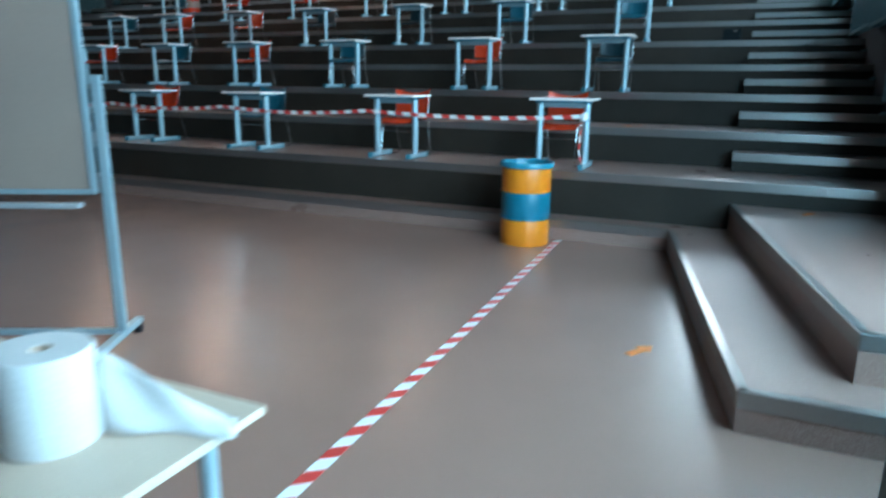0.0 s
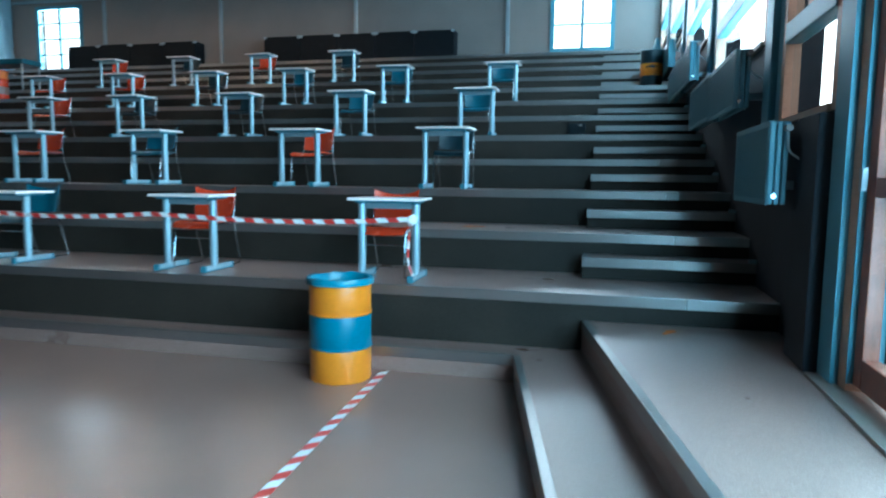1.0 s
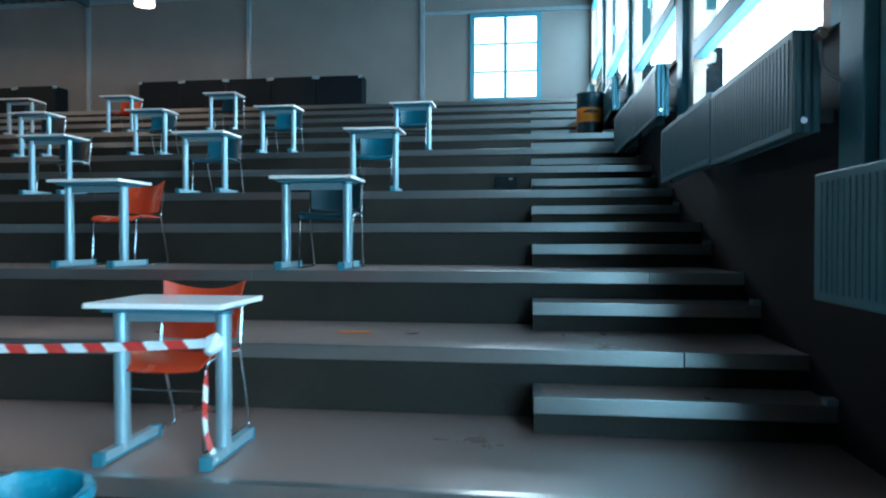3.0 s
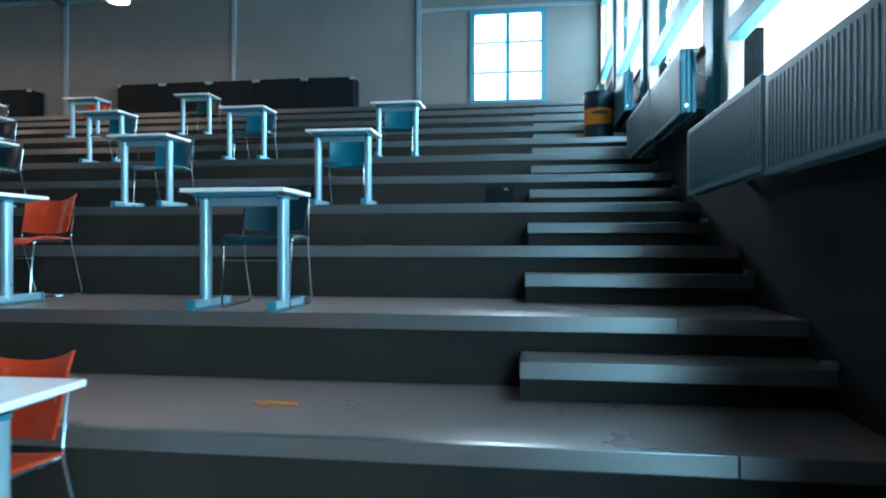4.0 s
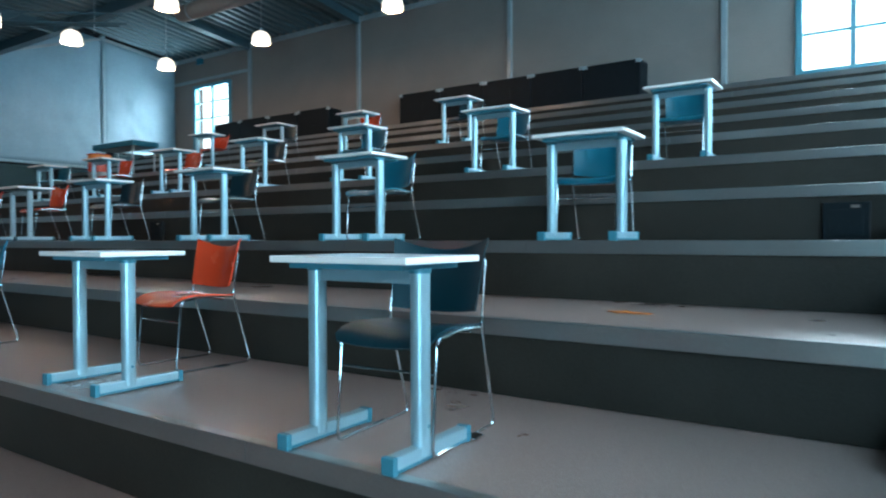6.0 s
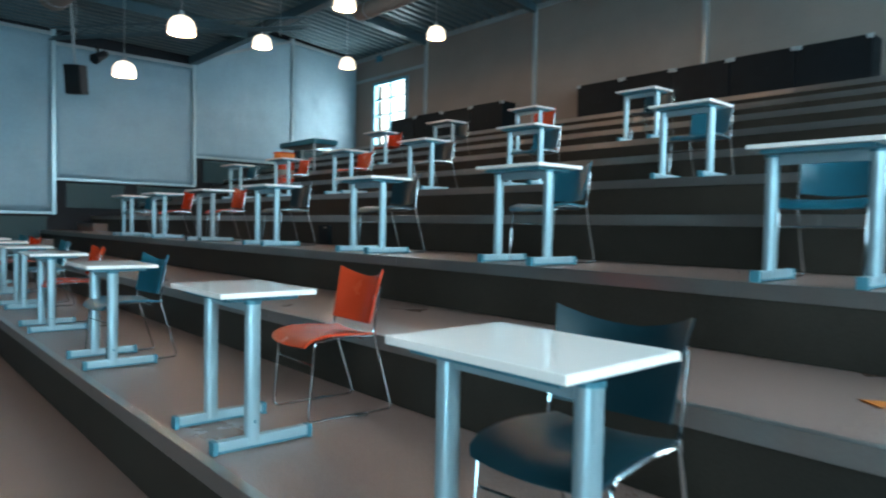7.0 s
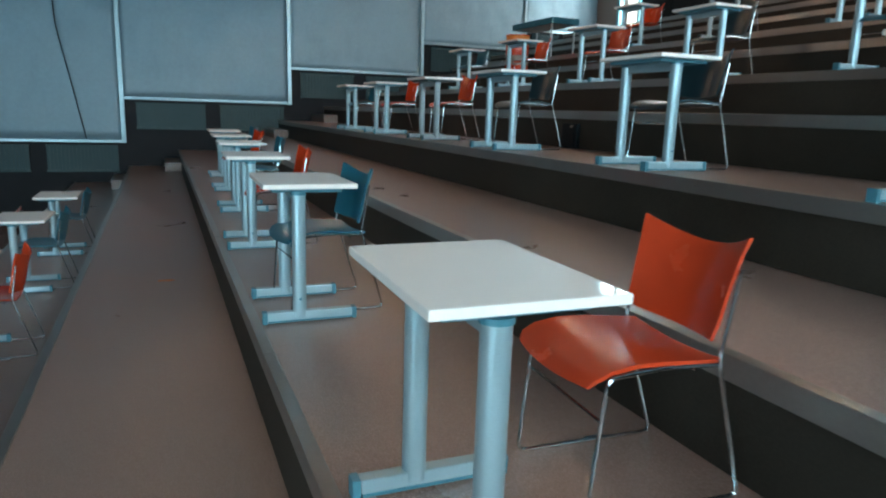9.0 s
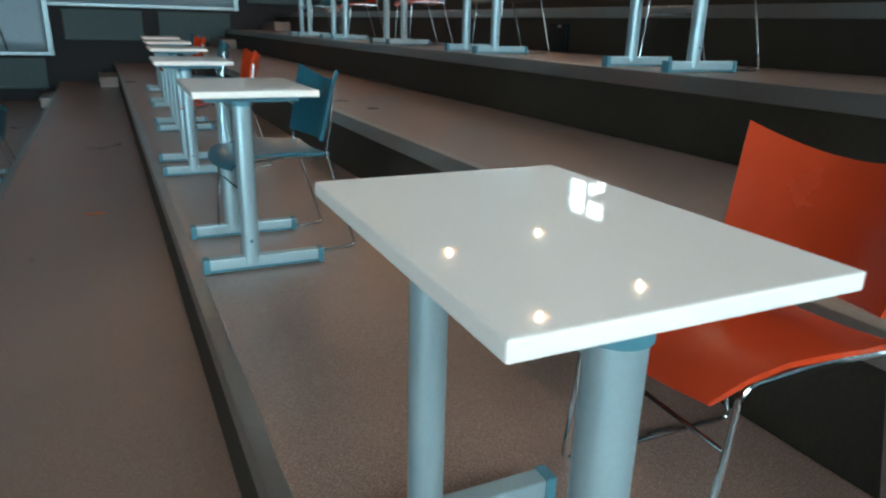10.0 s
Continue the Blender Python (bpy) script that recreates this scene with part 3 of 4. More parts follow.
CHAIRS = {"r": build_chair(RED, "orange red"), "t": build_chair(TEAL, "petrol blue"), "k": build_chair(BLACK, "black blue")}
fresh = {"d": desk0, "x": dark0, **CHAIRS}


def place(key, m):
    """The first of a kind is moved, the later ones are copies."""
    src = fresh[key]
    if "used" not in src:
        src["used"] = 1
        src.matrix_basis = m
        return src
    return copy_thing(src, m)


ROW = {   # tier: columns' x, distance behind the edge, chairs
    0: ([-1.82, -3.84, -6.0, -8.05, -10.1, -11.9], 0.36, "rrtrtt"),
    2: ([-1.84, -3.785, -6.0, -7.97, -9.95, -11.85, -13.75], 0.31, "krtrtrt"),
    4: ([-1.95, -4.03, -6.06, -8.2, -10.1, -12.05, -13.75], 0.28, "ttkkrrt"),
    6: ([-1.92, -4.05, -6.18, -8.2, -10.27, -12.4, -14.5], 0.28, "tttkrrt"),
    8: ([-6.1, -8.27, -10.45, -12.6], 0.28, "krkr"),
}
SET_BACK = {(0, 3): 0.16, (0, 4): 0.26, (0, 5): 0.36, (2, 1): 0.01, (2, 0): -0.06, (2, 4): 0.1, (2, 5): 0.17, (2, 6): 0.24}   # desks drawn back from the edge
CHAIR_AT = {(0, 3): (-0.03, 0.2), (0, 4): (-0.04, 0.15), (0, 5): (-0.02, 0.1), (0, 0): (-0.07, 0.19), (0, 1): (-0.02, 0.24), (2, 0): (0.05, 0.19), (2, 1): (-0.1, 0.57), (2, 2): (-0.05, 0.13), (2, 3): (-0.05, 0.2)}
for n, (cols, back, kinds) in ROW.items():
    for i, (x, k) in enumerate(zip(cols, kinds)):
        turn = random.uniform(-1.2, 1.2)
        ox, oy = CHAIR_AT.get((n, i), (random.uniform(-0.07, 0.03), random.uniform(0.16, 0.3)))
        back_i = back + SET_BACK.get((n, i), 0)
        place("x" if (n, i) in ((4, 4), (8, 2)) else "d", pose(x, NOSE[n] + back_i, TIER[n], 0, 0, turn))
        place(k, pose(x + ox, NOSE[n] + back_i + oy, TIER[n], 0, 0, random.uniform(-5, 5)))


# ---- drums ----
def drum(name, label, m, bands, rim, liner=None, mark=None):
    d = thing(name, label, "drum", m)
    n = len(bands)
    R, H = 0.24, 0.79
    for i, mat in enumerate(bands):
        z0, z1 = H * i / n, H * (i + 1) / n
        prof = [(R - 0.004, z0 + 0.001)] + [(R, z0 + 0.012), (R, z0 + (z1 - z0) * 0.5), (R, z1 - 0.012)] + [(R - 0.004, z1 - 0.001)]
        b = B()
        rings = lathe(b, prof, 40)
        if i == 0:
            b.faces.new(rings[0][::-1])
        part("band", b, mat, d, smooth=True)
        if i:
            hoop = B()
            lathe(hoop, [(R - 0.006, z0 - 0.012), (R + 0.007, z0 - 0.006), (R + 0.007, z0 + 0.006), (R - 0.006, z0 + 0.012)], 40)
            part("hoop", hoop, mat, d, smooth=True)
    lip = B()
    lathe(lip, [(R - 0.01, H - 0.02), (R + 0.012, H - 0.012), (R + 0.012, H + 0.006), (R - 0.012, H + 0.008), (R - 0.014, H - 0.2)], 40)
    part("rim", lip, rim, d, smooth=True)
    if liner:
        bag = B()
        seg = 48
        prof = [(R + 0.02, H - 0.035), (R + 0.026, H - 0.01), (R + 0.018, H + 0.014), (R - 0.015, H + 0.012), (R - 0.03, H - 0.05), (R - 0.05, H - 0.16), (R - 0.10, H - 0.3), (0.001, H - 0.34)]
        for ring, (r, z) in zip(lathe(bag, prof, seg), prof):
            for v in ring:
                k = noise.noise((v.co.x * 14, v.co.y * 14, v.co.z * 9))
                f = 1 + 0.045 * k * (1 if r < R else 0.25)
                v.co.x *= f
                v.co.y *= f
                v.co.z += 0.02 * k * (1 if r < R else 0.3)
        part("bin_liner", bag, liner, d, "crumpled blue bin liner", smooth=True)
    else:
        b = B()
        r = lathe(b, [(R - 0.012, H - 0.012), (0.2, H - 0.014), (0.001, H - 0.014)], 40)
        part("lid", b, rim, d)
    if mark:
        k = B()
        for j, (a0, a1, z) in enumerate(((-0.55, 0.25, 0.43), (-0.25, 0.6, 0.45))):
            for s in range(6):
                a, b2 = a0 + (a1 - a0) * s / 6 - math.pi / 2, a0 + (a1 - a0) * (s + 1) / 6 - math.pi / 2
                zz = z + 0.012 * math.sin(s)
                v = [k.verts.new(((R + 0.006) * math.cos(t), (R + 0.006) * math.sin(t), z_)) for t, z_ in ((a, zz - 0.016), (b2, zz - 0.016), (b2, zz + 0.016), (a, zz + 0.016))]
                k.faces.new(v)
        part("painted_mark", k, mark, d)
    return d


drum("oil_drum", "yellow and blue steel drum bin with a blue bag", pose(-1.93, 7.1, 0, 0, 0, 30), [YELLOW, BLUE, YELLOW], BLUE, LINER)
drum("oil_drum", "dark steel drum with a yellow band on the stair", pose(0.84, 16.5, TIER[7], 0, 0, 0) @ Matrix.Scale(0.9, 4), [BLACK, YELLOW, BLACK], BLACK, None, BLACK)
drum("oil_drum", "orange and white banded steel drum on a high tier", pose(-15.3, NOSE[7] + 0.6, TIER[7], 0, 0, 0), [RED, BOARD, RED, ORANGE], RED)
drum("oil_drum", "yellow and orange steel drum before the first tier", pose(-12.4, 7.05, 0, 0, 0, 0), [RED, RED, YELLOW], YELLOW, None, TAPE_W)


# ---- barrier tape ----
def tape(name, label, pts, wide, period, flat, single=False):
    """Striped film along a line of points, stripes slanting."""
    t = thing(name, label, "barrier tape")
    white, red = B(), B()
    L = [Vector(p) for p in pts]
    d = [0.0]
    for a, b in zip(L, L[1:]):
        d.append(d[-1] + (b - a).length)

    def at(s):
        s = min(max(s, 0), d[-1])
        for i in range(len(L) - 1):
            if s <= d[i + 1]:
                u = (s - d[i]) / (d[i + 1] - d[i])
                w = (L[i + 1] - L[i]).normalized()
                side = w.cross(Vector((0, 0, 1))).normalized() if flat else Vector((0, 0, 1))
                return L[i].lerp(L[i + 1], u), side
        return L[-1], Vector((0, 0, 1))
    s, k = 0.0, 0
    while s < d[-1]:
        e = min(s + period / 2, d[-1])
        bm = B() if single else red if k % 2 else white
        slant = wide * 0.8
        q = []
        for ss, h2, off in ((s, -1, 0), (e, -1, 0), (e, 1, slant), (s, 1, slant)):
            p, side = at(ss + off)
            q.append(p + side * (h2 * wide / 2))
        up = Vector((0, 0, 0.0015)) if flat else at(s)[0] * 0 + Vector((0, 0.0015, 0))
        v = [bm.verts.new(p) for p in q] + [bm.verts.new(p + up) for p in q]
        for f in ((0, 1, 2, 3), (7, 6, 5, 4), (0, 4, 5, 1), (1, 5, 6, 2), (2, 6, 7, 3), (3, 7, 4, 0)):
            bm.faces.new([v[i] for i in f])
        if single:
            part("stripe", bm, TAPE_R if k % 2 else TAPE_W, t)
        s, k = e, k + 1
    if single:
        return t
    part("white_stripes", white, TAPE_W, t)
    part("red_stripes", red, TAPE_R, t)
    return t


tape("floor_tape", "red and white barrier tape stuck along the concrete floor", [(-1.64, 7.33, 0.003), (-1.56, 5.6, 0.003), (-1.5, 4.5, 0.003), (-1.43, 2.7, 0.003), (-1.36, 0.9, 0.003)], 0.07, 0.2, True)
y_t = NOSE[0] + 0.36 - 0.14
line = []
for x0, x1 in ((-1.59, -4.23), (-4.23, -6.4), (-6.4, -8.45), (-8.45, -10.55), (-10.55, -12.75)):
    for j in range(6):
        u = j / 6
        line.append((x0 + (x1 - x0) * u, y_t, TIER[0] + 0.54 - 0.05 * 4 * u * (1 - u) + 0.01 * math.sin(x0 * 3)))
tape("barrier_tape", "red and white barrier tape slung along the first row of desks", line, 0.042, 0.2, False)
tape("tape_tail", "loose red and white tape end hanging from a desk leg", [(-1.58, y_t - 0.01, TIER[0] + 0.52), (-1.60, y_t - 0.02, TIER[0] + 0.4), (-1.61, y_t - 0.015, TIER[0] + 0.16), (-1.54, y_t - 0.05, TIER[0] + 0.03)], 0.028, 0.15, True, True)
knot = thing("tape_knot", "crumpled knot of barrier tape round a desk leg", "barrier tape")
kb = B()
bmesh.ops.create_icosphere(kb, subdivisions=3, radius=0.045, matrix=Matrix.Translation((-1.59, y_t + 0.03, TIER[0] + 0.54)))
for v in kb.verts:
    v.co += Vector((1, 1, 1)) * 0.02 * noise.noise(v.co * 40)
part("film", kb, TAPE_W, knot)


# ---- orange marks on treads ----
def arrow(x, y, z, turn, size, label="orange tape arrow stuck on the concrete", mat=None):
    b = B()
    prism(b, [(-0.5, -0.1), (0.1, -0.12), (0.08, -0.26), (0.5, 0.0), (0.1, 0.25), (0.1, 0.1), (-0.5, 0.12)], 0.0, 0.004 / size)
    ob = tagged(part("floor_arrow", b, mat or ORANGE), label, "floor mark", group="marks on the floor")
    ob.matrix_basis = pose(x, y, z, 0, 0, turn) @ Matrix.Scale(size, 4)
    return ob


arrow(-1.33, 9.42, TIER[1], 183, 0.25)
arrow(-1.38, 11.84, TIER[3], 176, 0.25)
arrow(-8.42, 9.59, TIER[1], 90, 0.14)
arrow(-9.7, 11.64, TIER[3], 178, 0.25)
arrow(0.56, 7.41, PLAT_Z, 60, 0.17)
arrow(-0.44, 4.7, 0.0, 60, 0.22, "faded orange tape mark on the concrete floor", ORANGE)


# ---- sockets in the risers ----
def riser_box(x, n):
    b = thing("floor_box", "black power outlet box let into the riser", "outlet box", group="boxes in the risers")
    y = NOSE[n]
    part("frame", box(B(), x - 0.14, x + 0.14, y - 0.03, y + 0.02, TIER[n - 1], TIER[n - 1] + 0.26, 0.006), CASE, b)
    part("flap", box(B(), x - 0.10, x + 0.10, y - 0.038, y - 0.03, TIER[n - 1] + 0.03, TIER[n - 1] + 0.21, 0.003), CASE, b)
    part("latch", box(B(), x + 0.03, x + 0.08, y - 0.043, y - 0.038, TIER[n - 1] + 0.22, TIER[n - 1] + 0.24), BOARD, b)


riser_box(-0.45, 5)
riser_box(-8.45, 5)


# ---- flight cases along the back wall ----
def flight_case(x0, x1, z0, high):
    c = thing("flight_case", "black flight case with pale metal corners against the wall", "case", group="cases along the back wall")
    y0, y1 = 21.45, 21.95
    part("body", box(B(), x0 + 0.01, x1 - 0.01, y0, y1, z0, z0 + high, 0.012), CASE, c)
    part("recess", box(B(), (x0 + x1) / 2 - 0.1, (x0 + x1) / 2 + 0.1, y0 - 0.006, y0, z0 + high * 0.45, z0 + high * 0.7, 0.002), CASE, c)
    for x in (x0 + 0.05, x1 - 0.05):
        for z in (z0 + 0.03, z0 + high - 0.03):
            part("corner", box(B(), x - 0.045, x + 0.045, y0 - 0.01, y0 + 0.06, z - 0.038, z + 0.038, 0.006), STEEL, c, "pale metal corner")


for i in range(5):
    flight_case(-10.33 + 1.2 * i, -10.33 + 1.2 * (i + 1), TIER[11], 0.84 + 0.006 * (i % 2))
for i in range(4):
    flight_case(-17.5 + 1.2 * i, -17.5 + 1.2 * (i + 1), TIER[11], 0.8 + 0.02 * (i % 2))


# ---- radiators on the window wall ----
def panel_radiator(y0, y1, z0, z1, valve):
    r = thing("panel_radiator", "pale grey ribbed panel radiator on the window wall", "radiator", group="radiators on the window wall")
    x = X_R - 0.3
    part("front_plate", box(B(), x, x + 0.02, y0, y1, z0, z1, 0.01), RADIATOR, r)
    part("back_plate", box(B(), x + 0.1, x + 0.12, y0 + 0.02, y1 - 0.02, z0 + 0.01, z1 - 0.01, 0.008), RADIATOR, r)
    for y in (y0, y1):
        s = -1 if y == y0 else 1
        for k in range(3):
            part("end_fold", box(B(), x + 0.005 + 0.04 * k, x + 0.04 + 0.04 * k, y - 0.012, y + 0.012, z0 + 0.006, z1 - 0.006, 0.01), RADIATOR, r)
    part("top_grille", box(B(), x + 0.02, x + 0.13, y0 + 0.012, y1 - 0.012, z1 - 0.02, z1 - 0.004), RADIATOR, r)
    rib = finish(box(B(), -0.004, 0.0, 0, 0.022, 0, z1 - z0 - 0.08, 0.0), "rib", RADIATOR)
    y = y0 + 0.05
    while y < y1 - 0.05:
        o = new("rib", rib)
        o.parent = r
        o.matrix_basis = pose(x, y, z0 + 0.04)
        y += 0.05
    if valve:
        part("valve", cyl(B(), (x + 0.1, y0 - 0.02, z1 - 0.05), (x + 0.1, y0 - 0.09, z1 - 0.05), 0.022, seg=12), BOARD, r, "white thermostat valve", smooth=True)
        part("plug", cyl(B(), (x + 0.04, y0 - 0.012, z0 + 0.06), (x + 0.04, y0 - 0.03, z0 + 0.06), 0.016, seg=10), CHROME, r)
        part("pipe", rod(B(), [(x + 0.1, y0 - 0.04, z1 - 0.06), (x + 0.11, y0 - 0.05, z1 - 0.2), (x + 0.2, y0 - 0.05, z1 - 0.26)], 0.008), STEEL, r, smooth=True)
    for y in (y0 + 0.3, y1 - 0.3):
        part("bracket", box(B(), x + 0.12, X_R, y - 0.02, y + 0.02, z0 + 0.1, z0 + 0.16), STEEL, r)


panel_radiator(6.95, 8.08, 1.42, 1.96, True)
panel_radiator(8.33, 9.75, 2.17, 2.66, True)
panel_radiator(9.8, 11.5, 2.2, 2.69, False)
panel_radiator(11.75, 13.2, 2.87, 3.39, True)
panel_radiator(13.25, 15.0, 2.9, 3.42, False)
panel_radiator(15.3, 16.85, 3.6, 4.12, True)
panel_radiator(16.9, 18.5, 3.64, 4.14, False)
panel_radiator(19.2, 20.9, 4.4, 4.9, True)

# brackets where the steps meet the wall
for i in range(6):
    sb = thing("skirting_bracket", "small metal end bracket where a step meets the wall", "bracket", group="brackets on the stair wall")
    part("plate", box(B(), X_R - 0.06, X_R - 0.001, NOSE[i + 1] - 0.35, NOSE[i + 1] - 0.28, TIER[i] + STEP, TIER[i] + STEP + 0.035, 0.004), ALU, sb)


# ---- lamps ----
def build_lamp():
    l = thing("pendant_lamp", "lit opal dome lamp hanging from the roof", "lamp", group="lamps under the roof")
    dome = B()
    lathe(dome, [(0.215, 0.0), (0.22, 0.03), (0.215, 0.12), (0.19, 0.2), (0.14, 0.26), (0.07, 0.29), (0.04, 0.3)], 28)
    part("shade", dome, LAMPGLOW, l, "glowing opal glass dome", smooth=True)
    part("cap", cyl(B(), (0, 0, 0.295), (0, 0, 0.38), 0.055, 0.035, 16), STEEL, l, smooth=True)
    bulb = B()
    bmesh.ops.create_uvsphere(bulb, u_segments=14, v_segments=8, radius=0.06, matrix=Matrix.Translation((0, 0, 0.12)))
    part("bulb", bulb, LAMPGLOW, l, smooth=True)
    return l


LAMPS = [(-8.8, 19.24, 6.97), (-12.8, 19.24, 6.93), (-16.6, 19.24, 6.87), (-11.88, 16.1, 6.7), (-15.42, 16.1, 6.62),
         (-11.76, 12.9, 5.55), (-14.85, 12.9, 5.35), (-12.0, 9.9, 4.8), (-8.3, 16.1, 6.7)]
lamp = build_lamp()
for i, (x, y, z) in enumerate(LAMPS):
    o = lamp if i == 0 else copy_thing(lamp, pose(x, y, z))
    o.matrix_basis = pose(x, y, z)
    top = roof_z(y) - z
    bulb_light = new("lamp_light", bpy.data.lights.new("lamp_light", 'POINT'))
    bulb_light.data.energy, bulb_light.data.color, bulb_light.data.shadow_soft_size = 38, (1.0, 0.66, 0.42), 0.05
    bulb_light.matrix_world = pose(x, y, z + 0.03)
    part("cord", cyl(B(), (0, 0, 0.37), (0, 0, top + 0.06), 0.012, seg=6), STEEL, o)

# loudspeaker under the roof, with its bar
sp = thing("loudspeaker", "black loudspeaker hung from a roof truss", "loudspeaker", pose(-16.3, 12.37, 5.42, 8, 0, 50))
part("cabinet", box(B(), -0.17, 0.17, -0.16, 0.16, -0.3, 0.3, 0.012), CASE, sp)
part("grille", box(B(), -0.15, 0.15, -0.172, -0.16, -0.28, 0.28, 0.004), CASE, sp, "dark cloth grille")
part("bracket", box(B(), -0.02, 0.02, -0.02, 0.02, 0.3, 1.95), STEEL, sp)
tr = thing("roof_truss", "slim dark steel lighting truss under the roof", "truss")
for dx, dz in ((0, 0), (0.25, 0), (0.12, 0.22)):
    part("chord", cyl(B(), (-16.9 + dx, 12.0, 6.3 + dz), (-13.3 + dx, 16.0, 6.6 + dz), 0.025, seg=8), DARKSTEEL, tr, smooth=True)
for i in range(12):
    u, v = i / 12, (i + 1) / 12
    part("lattice", cyl(B(), (-16.9 + 3.6 * u, 12 + 4 * u, 6.3 + 0.3 * u), (-16.78 + 3.6 * v, 12 + 4 * v, 6.52 + 0.3 * v), 0.012, seg=6), DARKSTEEL, tr)
for u in (0.1, 0.9):
    part("hanger", cyl(B(), (-16.8 + 3.6 * u, 12 + 4 * u, 6.4), (-16.8 + 3.6 * u, 12 + 4 * u, roof_z(12 + 4 * u)), 0.01, seg=6), STEEL, tr)
sl = thing("spotlight", "black stage spotlight clamped to the truss", "spotlight", pose(-16.3, 12.82, 5.98, 30, 0, 40))
part("can", cyl(B(), (0, -0.2, 0), (0, 0.2, 0), 0.11, 0.08, 16), CASE, sl, smooth=True)
part("yoke", box(B(), -0.02, 0.02, -0.02, 0.02, 0.08, 0.25), CASE, sl)


def air_duct(x0, x1, y, z, radius):
    du = thing("air_duct", "round pale air duct hung under the roof", "duct", group="ducts under the roof")
    tube = B()
    cyl(tube, (x0 + 0.1, y, z), (x1, y, z), radius, seg=28)
    cyl(tube, (x0, y, z), (x0 + 0.1, y, z), radius * 0.8, radius, seg=28)
    part("tube", tube, WALL, du, smooth=True)
    for k in range(3):
        x = x0 + 0.4 + (x1 - x0 - 0.8) * k / 2
        part("strap", cyl(B(), (x, y, z), (x + 0.04, y, z), radius + 0.008, seg=24), STEEL, du, smooth=True)
        part("hanger", cyl(B(), (x + 0.02, y, z + radius - 0.02), (x + 0.02, y, roof_z(y) + 0.05), 0.01, seg=6), STEEL, du)


air_duct(-12.9, -6.0, 17.1, 7.05, 0.17)
air_duct(-15.4, -9.5, 11.75, 6.78, 0.3)
ex = thing("wall_beacon", "small pale blue alarm beacon on the back wall", "alarm")
part("housing", box(B(), -19.0, -18.72, Y_B - 0.08, Y_B, 7.9, 8.1, 0.02), BLUE, ex)

# ---- front of the hall: rolling board, table with paper roll, dark box ----
wb = thing("rolling_whiteboard", "pale whiteboard in a grey steel stand on castors", "whiteboard", pose(-3.21, 3.42, 0, 0, 0, 27) @ Matrix.Scale(0.87, 4))
part("panel", box(B(), -1.95, -0.1, -0.012, 0.012, 1.07, 2.25, 0.004), BOARD, wb)
part("panel_frame", box(B(), -0.1, -0.06, -0.02, 0.02, 1.04, 2.28, 0.005), ALU, wb)
part("panel_frame", box(B(), -1.99, -1.95, -0.02, 0.02, 1.04, 2.28, 0.005), ALU, wb)
part("panel_frame", box(B(), -1.95, -0.1, -0.018, 0.018, 1.04, 1.07), ALU, wb)
part("pen_tray", box(B(), -1.9, -0.15, -0.09, -0.02, 0.96, 0.99, 0.004), STEEL, wb)
part("cross_bar", box(B(), -2.0, 0.0, -0.018, 0.018, 0.09, 0.125, 0.004), ALU, wb)
for x in (0.0, -2.05):
    leg = part("upright", box(B(), x - 0.03, x + 0.03, -0.02, 0.02, 0.1, 1.78, 0.006), ALU, wb)
    foot = part("foot", box(B(), x - 0.025, x + 0.025, -0.55, 0.28, 0.07, 0.115, 0.006), ALU, wb)
    for y in (-0.52, 0.25):
        part("castor", cyl(B(), (x - 0.018, y, 0.035), (x + 0.018, y, 0.035), 0.035, seg=18), CASE, foot, "black castor", smooth=True)

tb = thing("side_table", "pale birch topped table at the front of the hall", "table", pose(-1.0, 2.02, 0))
part("tabletop", box(B(), -1.4, 0.0, -0.7, 0.0, 0.725, 0.75, 0.004), PALEWOOD, tb)
for x in (-1.33, -0.1):
    for y in (-0.62, -0.1):
        part("leg", cyl(B(), (x, y, 0), (x, y, 0.725), 0.022, seg=14), ALU, tb, smooth=True)
part("apron", box(B(), -1.33, -0.1, -0.12, -0.1, 0.66, 0.724), TEALCAP, tb)
pr = thing("paper_roll", "large white tissue paper roll standing on the table", "paper roll", pose(-1.32, 1.69, 0.75) @ Matrix.Scale(0.8, 4))
b = B()
lathe(b, [(0.03, 0.002), (0.125, 0.0), (0.13, 0.008), (0.13, 0.262), (0.125, 0.27), (0.03, 0.268), (0.03, 0.002)], 40)
part("roll", b, PAPER, pr, smooth=True)
b = B()
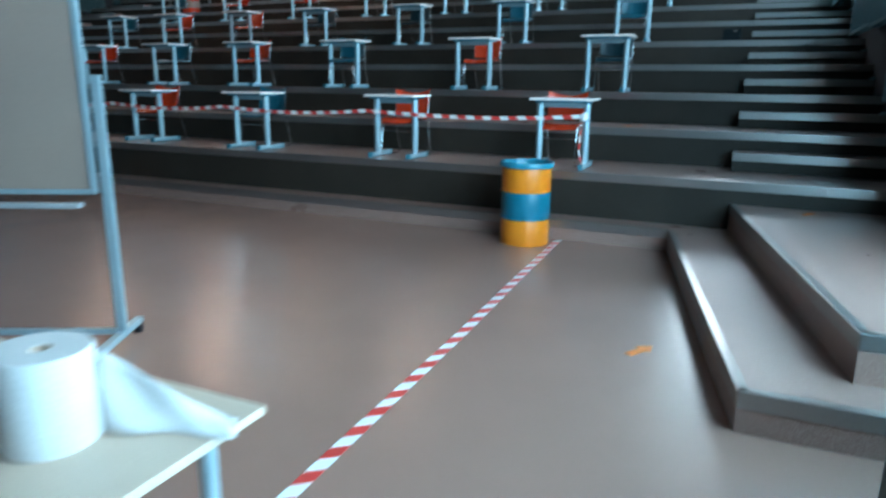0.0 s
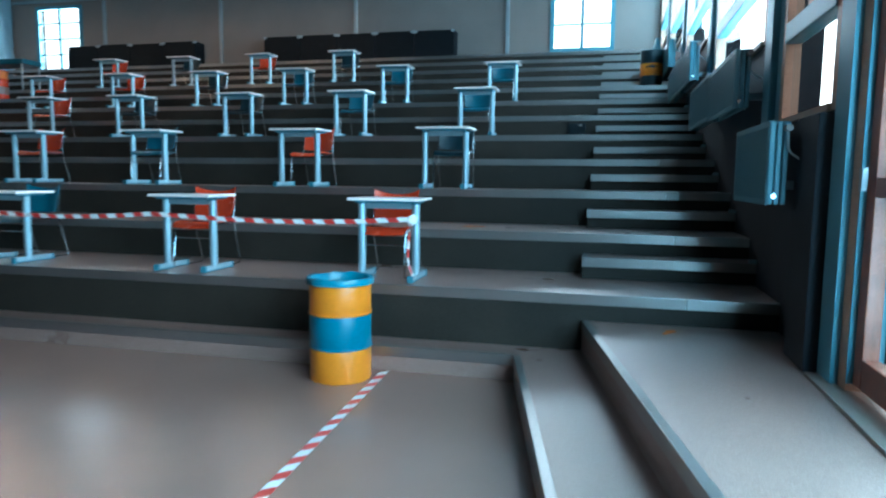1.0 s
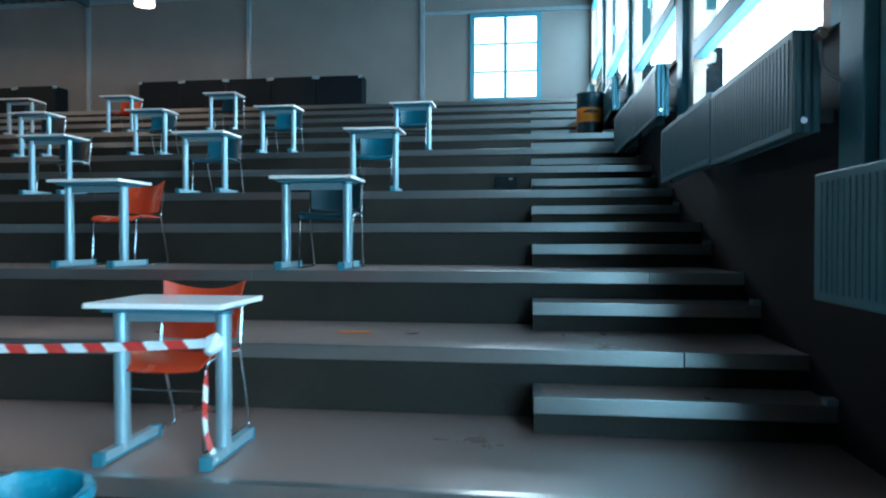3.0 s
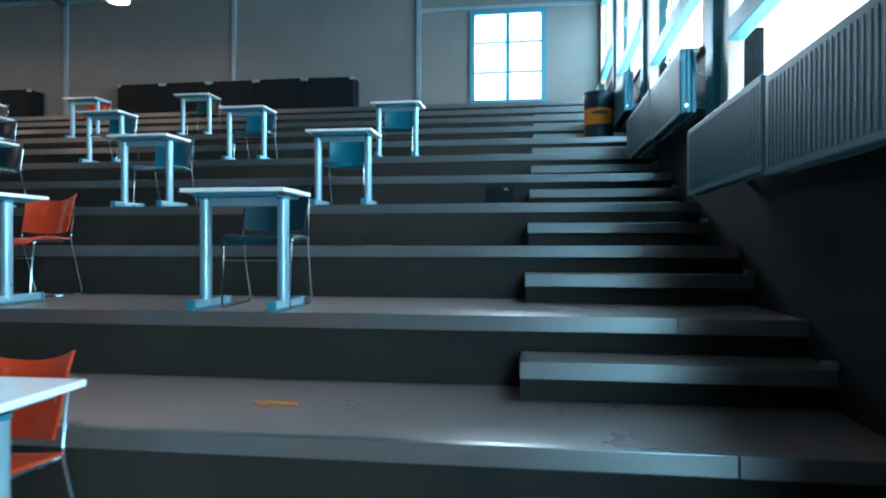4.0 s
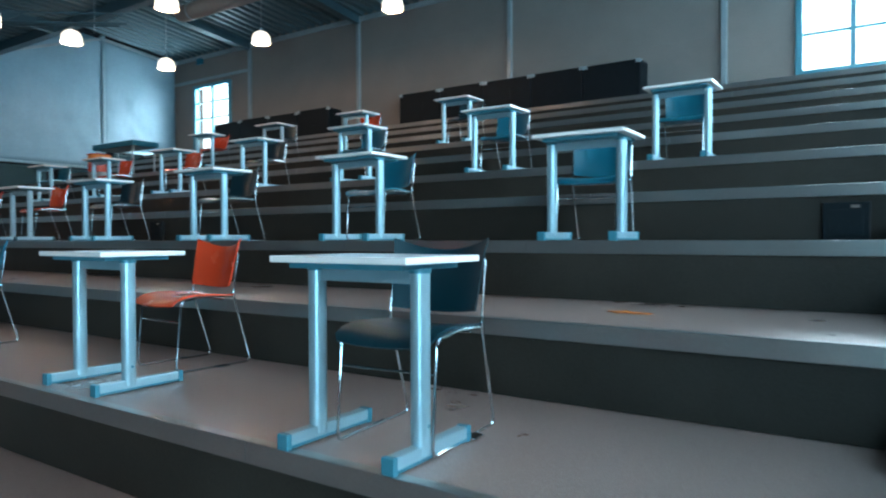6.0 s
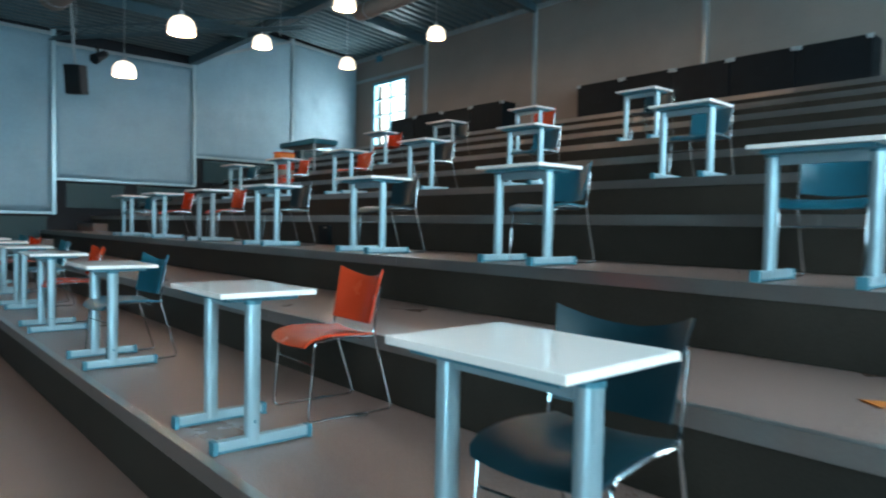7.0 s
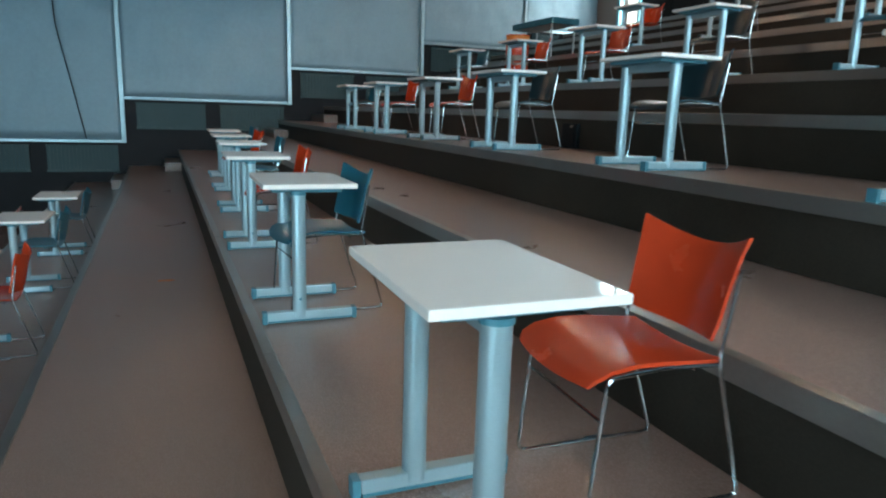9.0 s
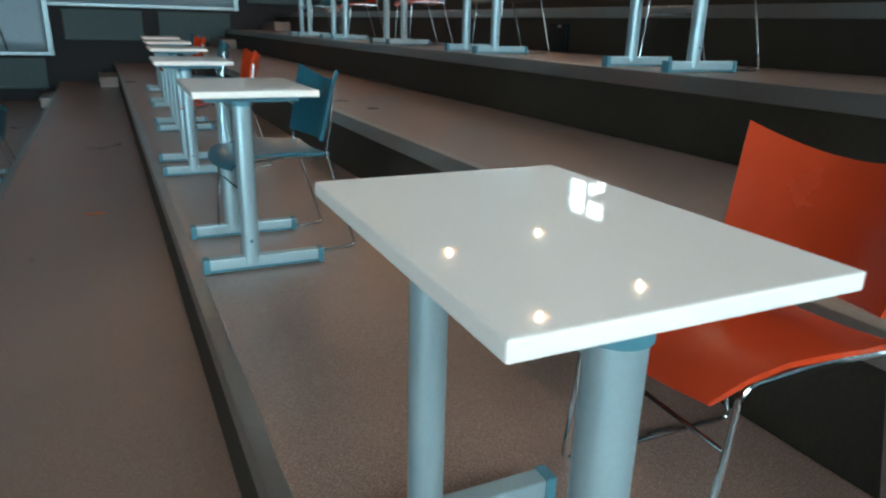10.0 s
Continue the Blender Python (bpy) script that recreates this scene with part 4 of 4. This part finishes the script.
lathe(b, [(0.031, 0.004), (0.031, 0.266), (0.024, 0.266), (0.024, 0.004), (0.031, 0.004)], 24)
part("core", b, PALEWOOD, pr, smooth=True)
b = B()
g = []
for i in range(17):     # the end of the paper falls away from the roll and spreads on the table
    u = i / 16
    cx, cy = 0.10 + 0.27 * u, 0.08 + 0.22 * u
    high = 0.25 * (1 - u) ** 1.3 + 0.006
    row = []
    for j in range(9):
        v = j / 8
        out = 0.11 * u * (1 - v) ** 2 + 0.012 * math.sin(9 * u + 4 * v)
        row.append(b.verts.new((cx + out * 0.8 + 0.02 * v, cy - out * 0.75, 0.006 + high * v + 0.008 * math.sin(7 * u + 5 * v) * v)))
    g.append(row)
for p, q in zip(g, g[1:]):
    for j in range(8):
        b.faces.new((p[j], q[j], q[j + 1], p[j + 1]))
sheet = part("loose_sheet", b, PAPER, pr, smooth=True)
s = sheet.modifiers.new("thick", 'SOLIDIFY')
s.thickness = 0.002
dk = thing("dark_cabinet", "dark green painted box on the concrete floor", "box", pose(0.58, 3.45, 0))
part("body", box(B(), 0.0, 0.7, -0.65, 0.0, 0.0, 0.72, 0.015), DARKBOX, dk)
part("handle", box(B(), -0.012, 0.0, -0.38, -0.26, 0.54, 0.58, 0.004), CASE, dk)
part("vent", box(B(), -0.006, 0.0, -0.5, -0.14, 0.2, 0.24), CASE, dk)

# table with a folded dark cover on a high tier, by the panelled wall
lt = thing("covered_table", "table under a dark blue cover on a high tier", "table", pose(-16.2, NOSE[8] + 0.55, TIER[8]))
part("cover", box(B(), -0.9, 0.9, -0.35, 0.35, 0.72, 0.86, 0.03), TEAL, lt)
for x in (-0.8, 0.8):
    for y in (-0.28, 0.28):
        part("leg", cyl(B(), (x, y, 0), (x, y, 0.72), 0.022, seg=10), STEEL, lt, smooth=True)
# cable that hangs over a blind
cb = thing("hanging_cable", "black cable hanging in front of a blind", "cable")
part("wire", rod(B(), [(X_L + 0.22, 7.4, 7.2), (X_L + 0.22, 7.55, 4.2), (X_L + 0.2, 8.0, 1.7)], 0.012), CASE, cb)
